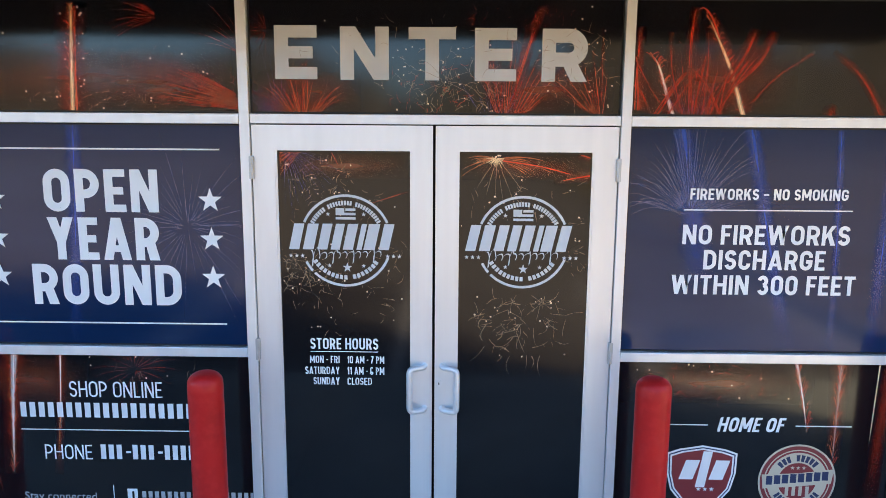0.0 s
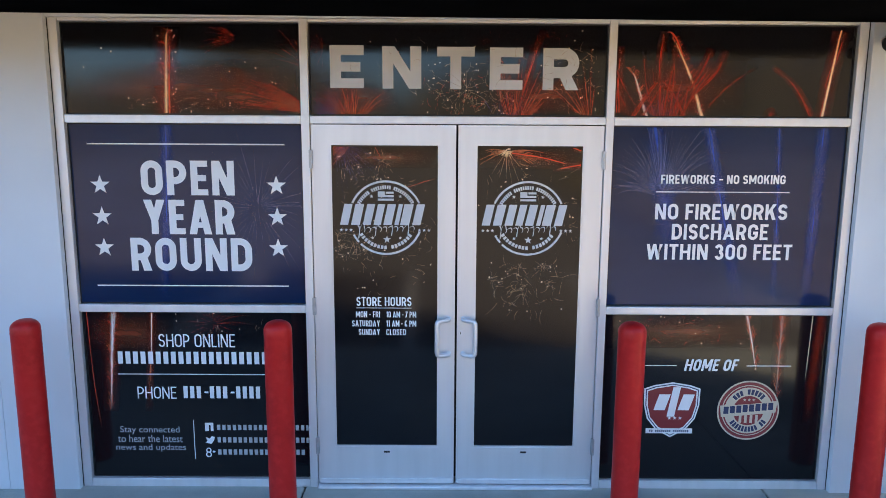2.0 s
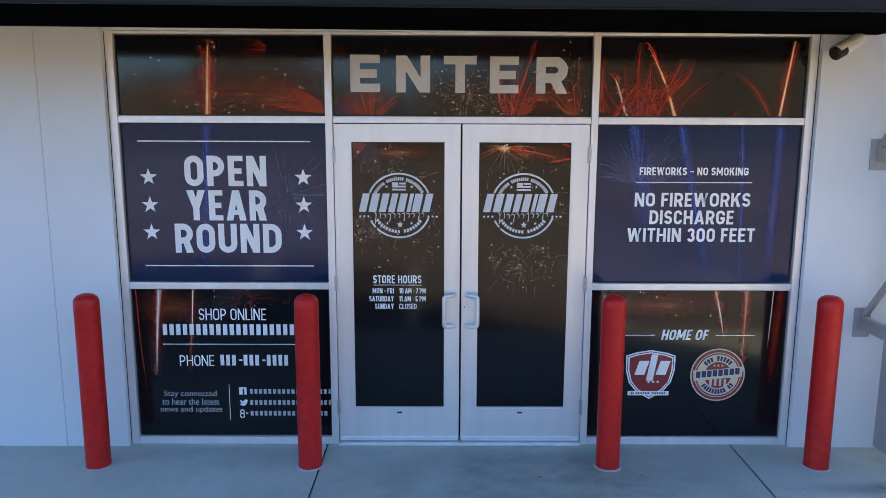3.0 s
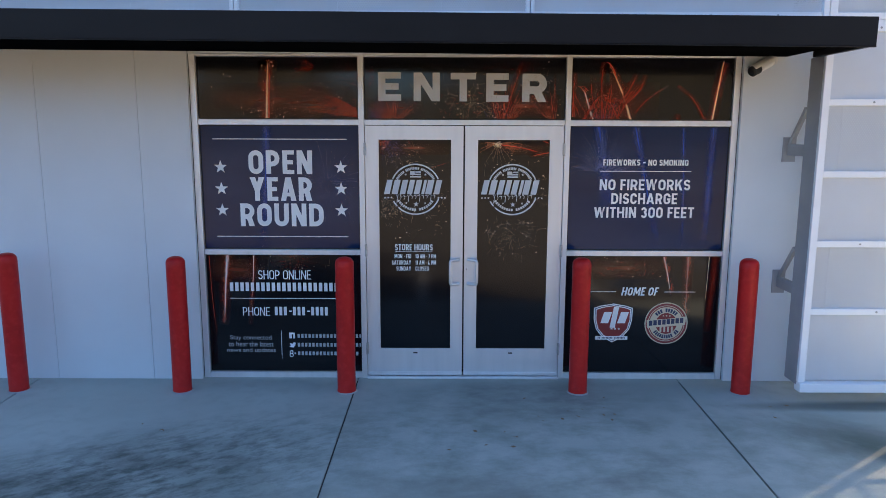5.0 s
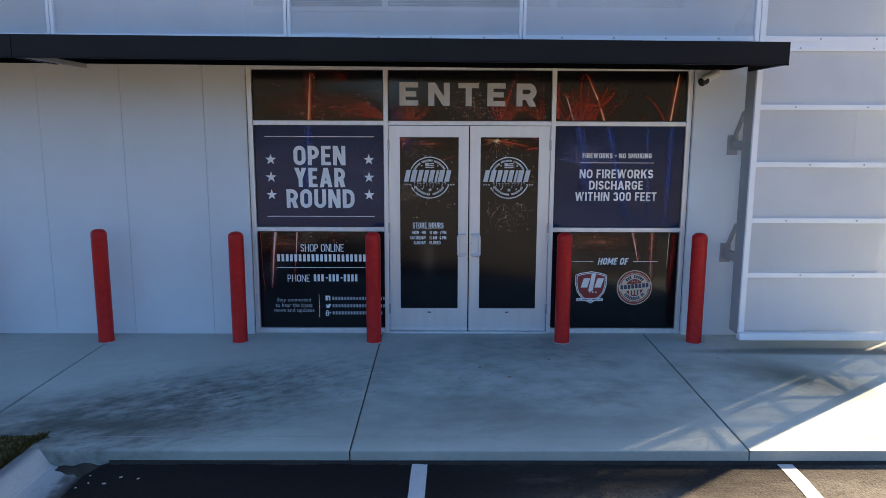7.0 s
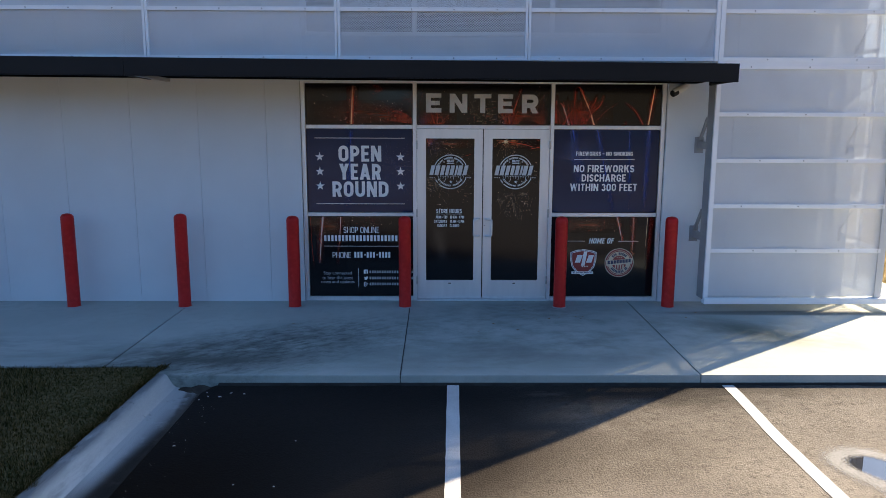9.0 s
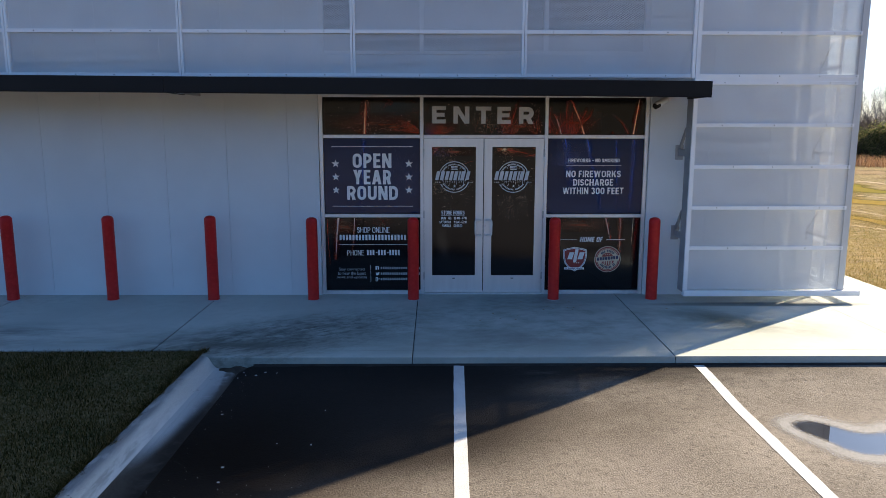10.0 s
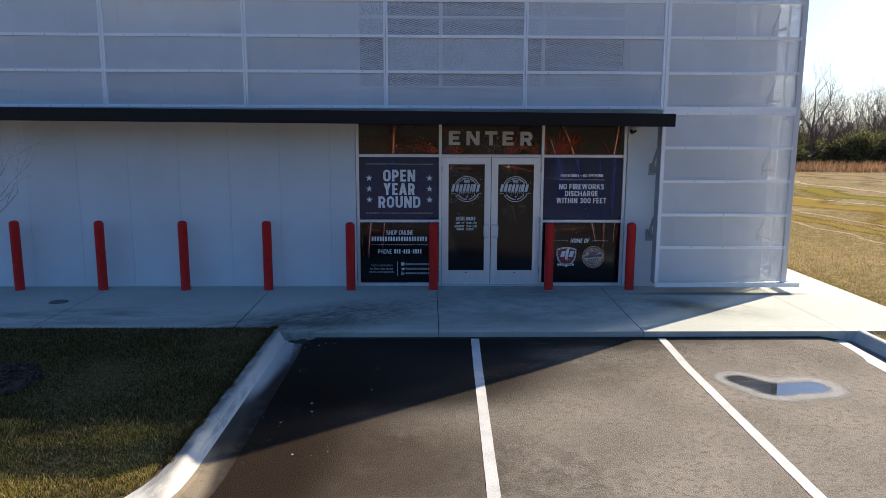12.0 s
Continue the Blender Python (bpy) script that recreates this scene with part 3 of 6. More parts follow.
# ---- canopy ----
def canopy(x0, x1, label):
    c = thing("canopy", label, "canopy", group="entrance canopies")
    c.matrix_world = Matrix.Rotation(0.006, 4, "Y")
    part("fascia", box(x0, x1, -1.345, -1.305, 2.985, 3.19, 0.004), M["black_metal"], c)
    part("end_plate", box(x1 - 0.04, x1, -1.304, -0.52, 2.985, 3.188, 0.004), M["black_metal"], c)
    part("soffit", box(x0, x1 - 0.041, -1.304, FACE - 0.002, 3.035, 3.06), M["soffit"], c)
    part("deck", box(x0, x1 - 0.041, -1.304, -0.64, 3.14, 3.165), M["black_metal"], c)
    part("drip_edge", box(x0 + 0.002, x1 - 0.002, -1.352, -1.33, 2.978, 2.9848, 0.002), M["black_metal"], c)
    part("support_arm", box(x0 + 0.01, x0 + 0.07, -1.30, FACE - 0.003, 2.99, 3.034, 0.004), M["screen_post"], c)
    return c


canopy(-4.298, 2.885, "long black metal entrance canopy over the doors")
canopy(-11.5, -4.302, "long black metal canopy over the blank wall")

# ---- perforated screen ----
def perforated(name, pitch, radius):
    """Painted sheet with staggered round holes."""
    mat = surface(name, (0.755, 0.78, 0.81), 0.45, 0.1, color2=(0.70, 0.72, 0.75), scale=1.5, island=0.03)
    nodes, link = mat.node_tree.nodes, mat.node_tree.links.new
    out, bsdf = nodes["Material Output"], nodes["Principled BSDF"]
    clear, mix = nodes.new("ShaderNodeBsdfTransparent"), nodes.new("ShaderNodeMixShader")
    link(bsdf.outputs["BSDF"], mix.inputs[1])
    link(clear.outputs["BSDF"], mix.inputs[2])
    link(mix.outputs["Shader"], out.inputs["Surface"])
    geo, sep = nodes.new("ShaderNodeNewGeometry"), nodes.new("ShaderNodeSeparateXYZ")
    link(geo.outputs["Position"], sep.inputs["Vector"])

    def calc(op, a, b=0.0):
        n = nodes.new("ShaderNodeMath")
        n.operation = op
        for sock, v in zip(n.inputs, (a, b)):
            if isinstance(v, (int, float)):
                sock.default_value = v
            else:
                link(v, sock)
        return n.outputs["Value"]

    u = calc("ADD", sep.outputs["X"], sep.outputs["Y"])
    holes = None
    for du, dv in ((0.0, 0.0), (0.5, 0.5)):
        a = calc("SUBTRACT", calc("FRACT", calc("ADD", calc("DIVIDE", u, pitch), 100.0 + du)), 0.5)
        b = calc("SUBTRACT", calc("FRACT", calc("ADD", calc("DIVIDE", sep.outputs["Z"], pitch * 1.5), dv)), 0.5)
        b = calc("MULTIPLY", b, 1.5)
        d = calc("SQRT", calc("ADD", calc("MULTIPLY", a, a), calc("MULTIPLY", b, b)))
        hole = calc("LESS_THAN", d, radius / pitch)
        holes = hole if holes is None else calc("MAXIMUM", holes, hole)
    link(holes, mix.inputs["Fac"])
    return mat


M["perf_coarse"] = perforated("coarse_perforated_sheet", 0.020, 0.0071)
M["perf_fine"] = perforated("fine_perforated_sheet", 0.008, 0.0025)
M["perf_side"] = perforated("side_perforated_sheet", 0.020, 0.0078)
M["perf_side_fine"] = perforated("side_fine_perforated_sheet", 0.008, 0.0031)
THICK = {"perf_coarse": 0.004, "perf_fine": 0.003, "perf_side": 0.0012, "perf_side_fine": 0.0006}
BOLT = mesh_of("bolt", tube([(0, 0, 0), (0, -0.005, 0)], 0.009, 6), M["screen_post"])
SCR = -0.60
screen_thing = thing("facade_screen", "silver perforated metal screen standing off the facade", "facade screen")
COLS = [2.90 - 2.395 * k for k in range(8)][::-1]
RIGHT, CORNER, TOP = 5.335, 0.095, 11


def rail_z(k):
    """Middle of a rail: a lower stack of five panels, and an upper stack that starts above the canopy."""
    return 0.235 + 0.592 * k if k < 5 else 3.287 + 0.59 * (k - 5)


def panel_top(k):
    return 3.195 if k == 4 else rail_z(k + 1)


def bolted(rail, xs, z):
    """Dark bolt heads on a rail; they share one mesh."""
    for x in xs:
        b = new("bolt", BOLT)
        b.location, b.parent = (x, SCR - 0.021, z), rail


def screen_panel(x0, x1, k, coarse):
    kind = "perf_coarse" if coarse else "perf_fine"
    part("perforated_panel", box(x0, x1, SCR + 0.012, SCR + 0.012 + THICK[kind], rail_z(k) + (0.022 if k else -0.03), panel_top(k) - 0.022), M[kind], screen_thing)


for i, (a, b) in enumerate(zip(COLS, COLS[1:])):
    for k in range(5, TOP):
        screen_panel(a + 0.03, b - 0.03, k, (i + k) % 2 == 0)
        z = rail_z(k)
        rail = part("rail", box(a + 0.036, b - 0.036, SCR - 0.02, SCR + 0.01, z - 0.025, z + 0.025, 0.003), M["screen_frame"], screen_thing)
        if k < 8:
            bolted(rail, (a + 0.4, a + 0.93, a + 1.46, a + 2.0), z)
for a in COLS[:-1]:
    part("post", box(a - 0.035, a - 0.003, SCR - 0.022, SCR + 0.06, rail_z(5) - 0.026, rail_z(TOP), 0.004), M["screen_frame"], screen_thing)
    part("post", box(a + 0.003, a + 0.035, SCR - 0.022, SCR + 0.06, rail_z(5) - 0.026, rail_z(TOP), 0.004), M["screen_frame"], screen_thing)
for k in range(0, TOP):
    screen_panel(2.99, RIGHT - CORNER - 0.002, k, k % 2 == 1)
    for z in ((rail_z(k),) if k else ()) + ((3.195,) if k == 4 else ()):
        bolted(part("rail", box(2.986, RIGHT - CORNER + 0.012, SCR - 0.02, SCR + 0.01, z - 0.028, z + 0.025, 0.003), M["screen_frame"], screen_thing), (3.55, 4.12, 4.69, 5.21) if k % 2 else (3.35, 4.1, 4.85, 5.21), z)
part("post", box(2.925, 2.985, SCR - 0.025, SCR + 0.012, 0.19, rail_z(TOP), 0.004), M["screen_frame"], screen_thing)
part("side_channel", box(2.925, 2.96, SCR + 0.013, SCR + 0.23, 0.16, 2.975, 0.004), M["screen_post"], screen_thing)
part("side_channel", box(2.925, 2.96, SCR + 0.013, SCR + 0.06, 3.17, rail_z(TOP), 0.004), M["screen_frame"], screen_thing)
part("post", box(2.872, 2.92, SCR - 0.022, SCR + 0.03, rail_z(5) - 0.026, rail_z(TOP), 0.004), M["screen_frame"], screen_thing)
part("base_channel", box(2.93, 5.555, SCR - 0.055, SCR + 0.05, 0.108, 0.186, 0.005), M["screen_frame"], screen_thing)
part("base_channel", box(5.44, 5.555, SCR + 0.052, 11.4, 0.112, 0.184, 0.005), M["screen_frame"], screen_thing)
part("cover_strip", box(2.987, RIGHT - CORNER + 0.01, SCR - 0.014, SCR + 0.01, 3.2205, 3.2585), M["screen_frame"], screen_thing)
# bent corner sheet with the return posts behind it
part("corner_sheet", box(RIGHT - CORNER, RIGHT, SCR + 0.004, SCR + 0.007, 0.19, rail_z(TOP)), M["corner_sheet"], screen_thing)
part("corner_sheet", box(RIGHT - 0.003, RIGHT, SCR + 0.0072, SCR + 0.15, 0.19, rail_z(TOP)), M["corner_sheet"], screen_thing)
part("corner_post", box(RIGHT - CORNER - 0.004, RIGHT - CORNER + 0.03, SCR + 0.02, SCR + 0.075, 0.19, rail_z(TOP), 0.004), M["screen_post"], screen_thing)
SIDE = [SCR + 0.11] + [1.15 * k - 0.01 for k in range(10)]
for i, (a, b) in enumerate(zip(SIDE, SIDE[1:])):
    part("post", box(RIGHT - 0.06, RIGHT - 0.018, b - 0.04, b + 0.04, 0.19, rail_z(TOP), 0.004), M["screen_frame"], screen_thing)
    for k in range(0, TOP):
        kind = "perf_side" if k % 2 == 0 else "perf_side_fine"
        part("perforated_panel", box(RIGHT - 0.014, RIGHT - 0.014 + THICK[kind], a + 0.043 if i else a + 0.045, b - 0.002 if i else b, rail_z(k) + (0.022 if k else -0.03), panel_top(k) - 0.022), M[kind], screen_thing)
        z = rail_z(k)
        if k:
            part("rail", box(RIGHT - 0.007, RIGHT + 0.02, a + 0.05, b + 0.045, z - 0.028, z + 0.025, 0.003), M["screen_frame"], screen_thing)
for x, w, r in ((2.945, 0.06, 0.024), (4.99, 0.02, 0.013)):
    for z in (0.98, 2.2, 3.42, 4.64):
        h = 0.05 if x < 4 else 0.022
        part("bracket_arm", box(x - h * 0.4, x + h * 0.4, SCR + 0.231 if x < 4 else SCR + 0.016, FACE - 0.002, z - h, z + h, 0.004), M["screen_post"], screen_thing)
        part("bracket_brace", tube([(x, SCR + 0.26, z + 0.36), (x, FACE - 0.03, z + 0.05)], r, 4), M["screen_post"], screen_thing)
        part("bracket_plate", box(x - w, x + w, FACE - 0.014, FACE - 0.003, z - 0.11, z + 0.11, 0.003), M["screen_post"], screen_thing)

# ---- bollards ----
def bollard(tall):
    b = thing("bollard", "red plastic-sleeved steel bollard on the concrete pavement", "bollard", group="bollards along the shopfront")
    R = 0.083
    dome = [(R, tall - 0.075)] + [(R * math.cos(a) ** 0.75, tall - 0.06 + 0.06 * math.sin(a)) for a in (radians(10 * k) for k in range(1, 9))] + [(0.0, tall)]
    part("sleeve", lathe([(R + 0.002, 0.0), (R + 0.002, 0.012), (R, 0.02), (R, 0.6), (R, tall - 0.09), (R + 0.001, tall - 0.082)] + dome, 28), M["red"], b, smooth=True)
    part("base_seal", lathe([(R + 0.016, 0.001), (R + 0.012, 0.006), (R + 0.003, 0.009)], 24), M["kerb"], b, "pale mortar collar")
    return b


first = bollard(1.25)
first.location = (-1.07, -0.37, 0)
for x in (-2.575, 1.045, 2.535):
    copy_thing(first, pose(x, -0.37, 0, 0, 0, x * 40))
tall_one = bollard(1.275)
tall_one.location = (-4.075, -0.37, 0)
for x in (-5.58, -7.07, -8.57):
    copy_thing(tall_one, pose(x, -0.37, 0, 0, 0, x * 40))

# ---- lettering and printed film ----
def film_mat(name, color, rough=0.12):
    return surface(name, color, rough, ior=1.5)


def soft_mat(name, color, strength, power=1.6, scale=9.0, both=False):
    """Printed light trail: dense along its middle and fading to its edges, broken up by noise."""
    mat = film_mat(name, color)
    nodes, link = mat.node_tree.nodes, mat.node_tree.links.new
    uv, sep = nodes.new("ShaderNodeTexCoord"), nodes.new("ShaderNodeSeparateXYZ")
    link(uv.outputs["UV"], sep.inputs["Vector"])

    def calc(op, a, b=0.0):
        n = nodes.new("ShaderNodeMath")
        n.operation = op
        for sock, v in zip(n.inputs, (a, b)):
            if isinstance(v, (int, float)):
                sock.default_value = v
            else:
                link(v, sock)
        return n.outputs["Value"]

    edge = calc("SUBTRACT", 1.0, calc("ABSOLUTE", calc("SUBTRACT", calc("MULTIPLY", sep.outputs["X"], 2.0), 1.0)))
    ends = calc("MINIMUM", calc("MULTIPLY", sep.outputs["Y"], 2.6), 1.0)
    if both:
        ends = calc("MULTIPLY", calc("MINIMUM", calc("MULTIPLY", sep.outputs["Y"], 2.5), 1.0), calc("MINIMUM", calc("MULTIPLY", calc("SUBTRACT", 1.0, sep.outputs["Y"]), 2.5), 1.0))
    tex, geo = nodes.new("ShaderNodeTexNoise"), nodes.new("ShaderNodeNewGeometry")
    tex.inputs["Scale"].default_value, tex.inputs["Detail"].default_value = scale, 5.0
    link(geo.outputs["Position"], tex.inputs["Vector"])
    fac = calc("MULTIPLY", calc("MULTIPLY", calc("POWER", edge, power), ends), calc("MULTIPLY", calc("ADD", tex.outputs["Fac"], 0.35), strength))
    clear, mix = nodes.new("ShaderNodeBsdfTransparent"), nodes.new("ShaderNodeMixShader")
    link(calc("MINIMUM", fac, 1.0), mix.inputs["Fac"])
    link(clear.outputs["BSDF"], mix.inputs[1])
    link(nodes["Principled BSDF"].outputs["BSDF"], mix.inputs[2])
    link(mix.outputs["Shader"], nodes["Material Output"].inputs["Surface"])
    return mat


M["letter"] = surface("white_letter_film", (0.86, 0.88, 0.88), 0.35, color2=(0.81, 0.83, 0.83), scale=4)
M["letter_soft"] = surface("thin_grey_letter_film", (0.46, 0.48, 0.49), 0.35, color2=(0.42, 0.44, 0.45), scale=4)
M["letter_grey"] = surface("frosted_letter_film", (0.60, 0.60, 0.60), 0.3, color2=(0.54, 0.54, 0.54), scale=3)
M["logo_grey"] = surface("silver_logo_film", (0.66, 0.67, 0.69), 0.35, color2=(0.60, 0.61, 0.63), scale=5)
M["badge_red"] = film_mat("badge_red_film", (0.22, 0.026, 0.03), 0.3)
M["badge_cream"] = film_mat("badge_cream_film", (0.62, 0.55, 0.42), 0.3)
M["badge_blue"] = film_mat("badge_navy_film", (0.02, 0.035, 0.10), 0.3)
M["glow_red"] = soft_mat("printed_red_glow", (0.36, 0.032, 0.013), 0.75, 1.8, 9)
M["trail_red"] = soft_mat("printed_red_trail", (0.74, 0.085, 0.04), 1.1, 1.4, 22)
M["trail_orange"] = soft_mat("printed_orange_trail", (0.85, 0.27, 0.10), 0.95, 1.4, 30)
M["trail_gold"] = soft_mat("printed_gold_core", (0.95, 0.70, 0.40), 1.9, 1.3, 24)
M["trail_white"] = soft_mat("printed_pale_core", (0.82, 0.74, 0.68), 1.7, 1.3, 24)
M["trail_dim"] = soft_mat("printed_faint_red_trail", (0.50, 0.045, 0.02), 0.9, 1.4, 30)
M["beam_blue"] = soft_mat("printed_blue_beam", (0.03, 0.08, 0.34), 0.9, 1.2, 3)
M["spark_blue"] = soft_mat("printed_pale_blue_lines", (0.12, 0.16, 0.34), 0.9, 1.0, 8)
M["squiggle"] = soft_mat("printed_spark_lines", (0.62, 0.42, 0.26), 0.95, 1.2, 20)
M["spark_dot"] = film_mat("printed_spark_points", (0.95, 0.70, 0.50), 0.1)
M["haze"] = soft_mat("printed_smoke", (0.15, 0.040, 0.020), 1.15, 1.2, 3, True)
M["spark_violet"] = soft_mat("printed_violet_lines", (0.16, 0.14, 0.42), 0.9, 1.2, 14)


class Print:
    """Collects flat printed shapes on one pane, by material, with places as shares of the pane."""

    def __init__(self, owner, x0, x1, z0, z1, y):
        self.owner, self.x0, self.x1, self.z0, self.z1, self.y = owner, x0, x1, z0, z1, y
        self.sheets = {}
        self.rnd = random.Random(round((x0 * 37 + z0 * 91) * 10))
        self.lift, self.count = 0.0004, 0

    def at(self, u, v):
        return self.x0 + (self.x1 - self.x0) * u, self.z0 + (self.z1 - self.z0) * v

    def bm(self, mat):
        if mat not in self.sheets:
            b = bmesh.new()
            self.lift += 0.00005
            self.sheets[mat] = (b, b.loops.layers.uv.new("UVMap"), self.y - self.lift)
        return self.sheets[mat]

    def trail(self, mat, points, w0, w1=None, steps=14):
        """A ribbon through (u, v) points, w0 wide at its first end and w1 at its last."""
        b, uv, y = self.bm(mat)
        self.count += 1
        y -= 0.000007 * self.count
        w1 = w0 if w1 is None else w1
        pts = [Vector(self.at(*p)) for p in points]
        if len(pts) > 2:
            dense = []
            for i in range(len(pts) - 1):
                p0, p1, p2, p3 = pts[max(i - 1, 0)], pts[i], pts[i + 1], pts[min(i + 2, len(pts) - 1)]
                for s in range(max(2, steps // (len(pts) - 1))):
                    f = s / max(2, steps // (len(pts) - 1))
                    dense.append(0.5 * (2 * p1 + (p2 - p0) * f + (2 * p0 - 5 * p1 + 4 * p2 - p3) * f * f + (3 * p1 - p0 - 3 * p2 + p3) * f ** 3))
            pts = dense + [pts[-1]]
        else:
            pts = [pts[0].lerp(pts[1], k / 4) for k in range(5)]
        inside = lambda p: Vector((min(max(p.x, self.x0 + 0.009), self.x1 - 0.009), min(max(p.y, self.z0 + 0.009), self.z1 - 0.009)))
        last, n = None, len(pts) - 1
        for i, p in enumerate(pts):
            d = (pts[min(i + 1, n)] - pts[max(i - 1, 0)]).normalized()
            side, f = Vector((-d.y, d.x)), i / n
            w = (w0 + (w1 - w0) * f) / 2
            a, c = inside(p + side * w), inside(p - side * w)
            row = (b.verts.new((a.x, y, a.y)), b.verts.new((c.x, y, c.y)), 1.0 - f)
            if last:
                face = b.faces.new((last[0], last[1], row[1], row[0]))
                for loop, q in zip(face.loops, ((0, last[2]), (1, last[2]), (1, row[2]), (0, row[2]))):
                    loop[uv].uv = q
            last = row

    def comet(self, points, w, hot="trail_gold", glow=True, end=0.15):
        if glow:
            self.trail("glow_red", points, w * 4.5, w * 2.5)
        self.trail("trail_orange", points, w * 1.5, w * max(0.6, end * 1.4))
        self.trail(hot, points, w * 1.15, w * end)
        self.trail(hot, points, w * 0.5, w * end * 0.5)
        r = self.rnd
        for _ in range(46):
            f = r.random()
            i = min(int(f * (len(points) - 1)), len(points) - 2)
            g = f * (len(points) - 1) - i
            u, v = points[i][0] + (points[i + 1][0] - points[i][0]) * g, points[i][1] + (points[i + 1][1] - points[i][1]) * g
            s = r.choice((-1, 1)) * r.uniform(0.006, 0.02)
            h = r.uniform(0.02, 0.06)
            self.trail(r.choice(("trail_orange", "trail_red", "trail_red")), [(u + s * 0.2, v), (u + s, v + h), (u + s * 1.5, v + h * r.uniform(0.2, 0.8))], 0.005, 0.002, 6)

    def streaks(self, points, w0, w1, n=3):
        """A wide soft glow with several fine bright filaments running beside one another."""
        r = self.rnd
        self.trail("glow_red", points, w0 * 3.6, w1 * 3.6)
        for k in range(n):
            d, e = r.uniform(-0.5, 0.5) * w0 / (self.x1 - self.x0), r.uniform(-0.5, 0.5) * w1 / (self.x1 - self.x0)
            m = len(points) - 1
            path = [(u + d + (e - d) * i / m, v) for i, (u, v) in enumerate(points)]
            self.trail("trail_red", path, w0 * 0.42, w1 * 0.36)
            if k < 2:
                self.trail("trail_orange", path, w0 * 0.2, w1 * 0.12)

    def fan(self, mat, u, v, a0, a1, n, reach, width, droop=0.1):
        r = self.rnd
        for k in range(n):
            a = radians(a0 + (a1 - a0) * (k + r.uniform(-0.3, 0.3)) / max(1, n - 1))
            l = reach * r.uniform(0.55, 1.1)
            x, z = self.at(u, v)
            w, h = self.x1 - self.x0, self.z1 - self.z0
            du, dv = l * math.cos(a) / w, l * math.sin(a) / h
            dr = droop * l / h * abs(math.cos(a))
            s = r.uniform(0.05, 0.25)
            path = [(u + du * s, v + dv * s), (u + du * 0.6, v + dv * 0.6), (u + du, v + dv - dr)]
            q = r.uniform(0.6, 1.3)
            if mat == "trail_red":
                self.trail("glow_red", path, width * 4 * q, width * 2 * q, 8)
                if r.random() < 0.55:
                    self.trail(mat, path, width * 0.85 * q, width * 0.4 * q, 8)
                    self.trail("trail_orange", path, width * 0.45 * q, width * 0.2, 8)
                else:
                    self.trail("trail_dim", path, width * q, width * 0.6 * q, 8)
            else:
                self.trail(mat, path, width * q, width * 0.45 * q, 8)

    def cloud(self, u, v, ru, rv, n, dots=8, mat="squiggle", size=0.05):
        r = self.rnd
        w, h = self.x1 - self.x0, self.z1 - self.z0
        for _ in range(n):
            a, q = r.uniform(0, 6.28), r.random() ** 0.6
            pu, pv = u + ru * q * math.cos(a), v + rv * q * math.sin(a)
            b, l, bend = r.uniform(0, 6.28), size * r.uniform(0.4, 1.6), r.gauss(0.0, 0.55)
            pts = [(pu, pv)]
            for s in range(4):
                pts.append((pts[-1][0] + l / 4 * math.cos(b) / w, pts[-1][1] + l / 4 * math.sin(b) / h))
                b += bend / 2
            self.trail(mat, pts, 0.0032, 0.0012, 8)
        self.dots(u, v, ru, rv, dots)

    def dots(self, u, v, ru, rv, n):
        b, uv, y = self.bm("spark_dot")
        for _ in range(n):
            x, z = self.at(u + ru * self.rnd.uniform(-1, 1), v + rv * self.rnd.uniform(-1, 1))
            if not (self.x0 + 0.01 < x < self.x1 - 0.01 and self.z0 + 0.01 < z < self.z1 - 0.01):
                continue
            s = self.rnd.uniform(0.0025, 0.005)
            b.faces.new([b.verts.new((x + s * math.cos(k * 1.047), y, z + s * math.sin(k * 1.047))) for k in range(6)])

    def done(self):
        for mat, (b, uv, y) in self.sheets.items():
            part(M[mat].name, b, M[mat], self.owner)


def shape(name, outline, mat, owner, y):
    """A flat cut film shape from (x, z)."""
    bm = bmesh.new()
    bm.faces.new([bm.verts.new((x, y, z)) for x, z in outline])
    return part(name, bm, mat, owner)


def bar(owner, x0, x1, z0, z1, y, mat="letter", name="printed_rule", slant=0.0):
    return shape(name, [(x0, z0), (x1, z0), (x1 + slant, z1), (x0 + slant, z1)], M[mat], owner, y)


def star(owner, x, z, r, y, mat="letter"):
    pts = [(x + (r if k % 2 == 0 else r * 0.4) * math.sin(math.pi * k / 5), z + (r if k % 2 == 0 else r * 0.4) * math.cos(math.pi * k / 5)) for k in range(10)]
    bm = bmesh.new()
    mid, rim = bm.verts.new((x, y, z)), [bm.verts.new((a, y, b)) for a, b in pts]
    for k in range(10):
        bm.faces.new((mid, rim[k], rim[(k + 1) % 10]))
    return part("printed_star", bm, M[mat], owner)


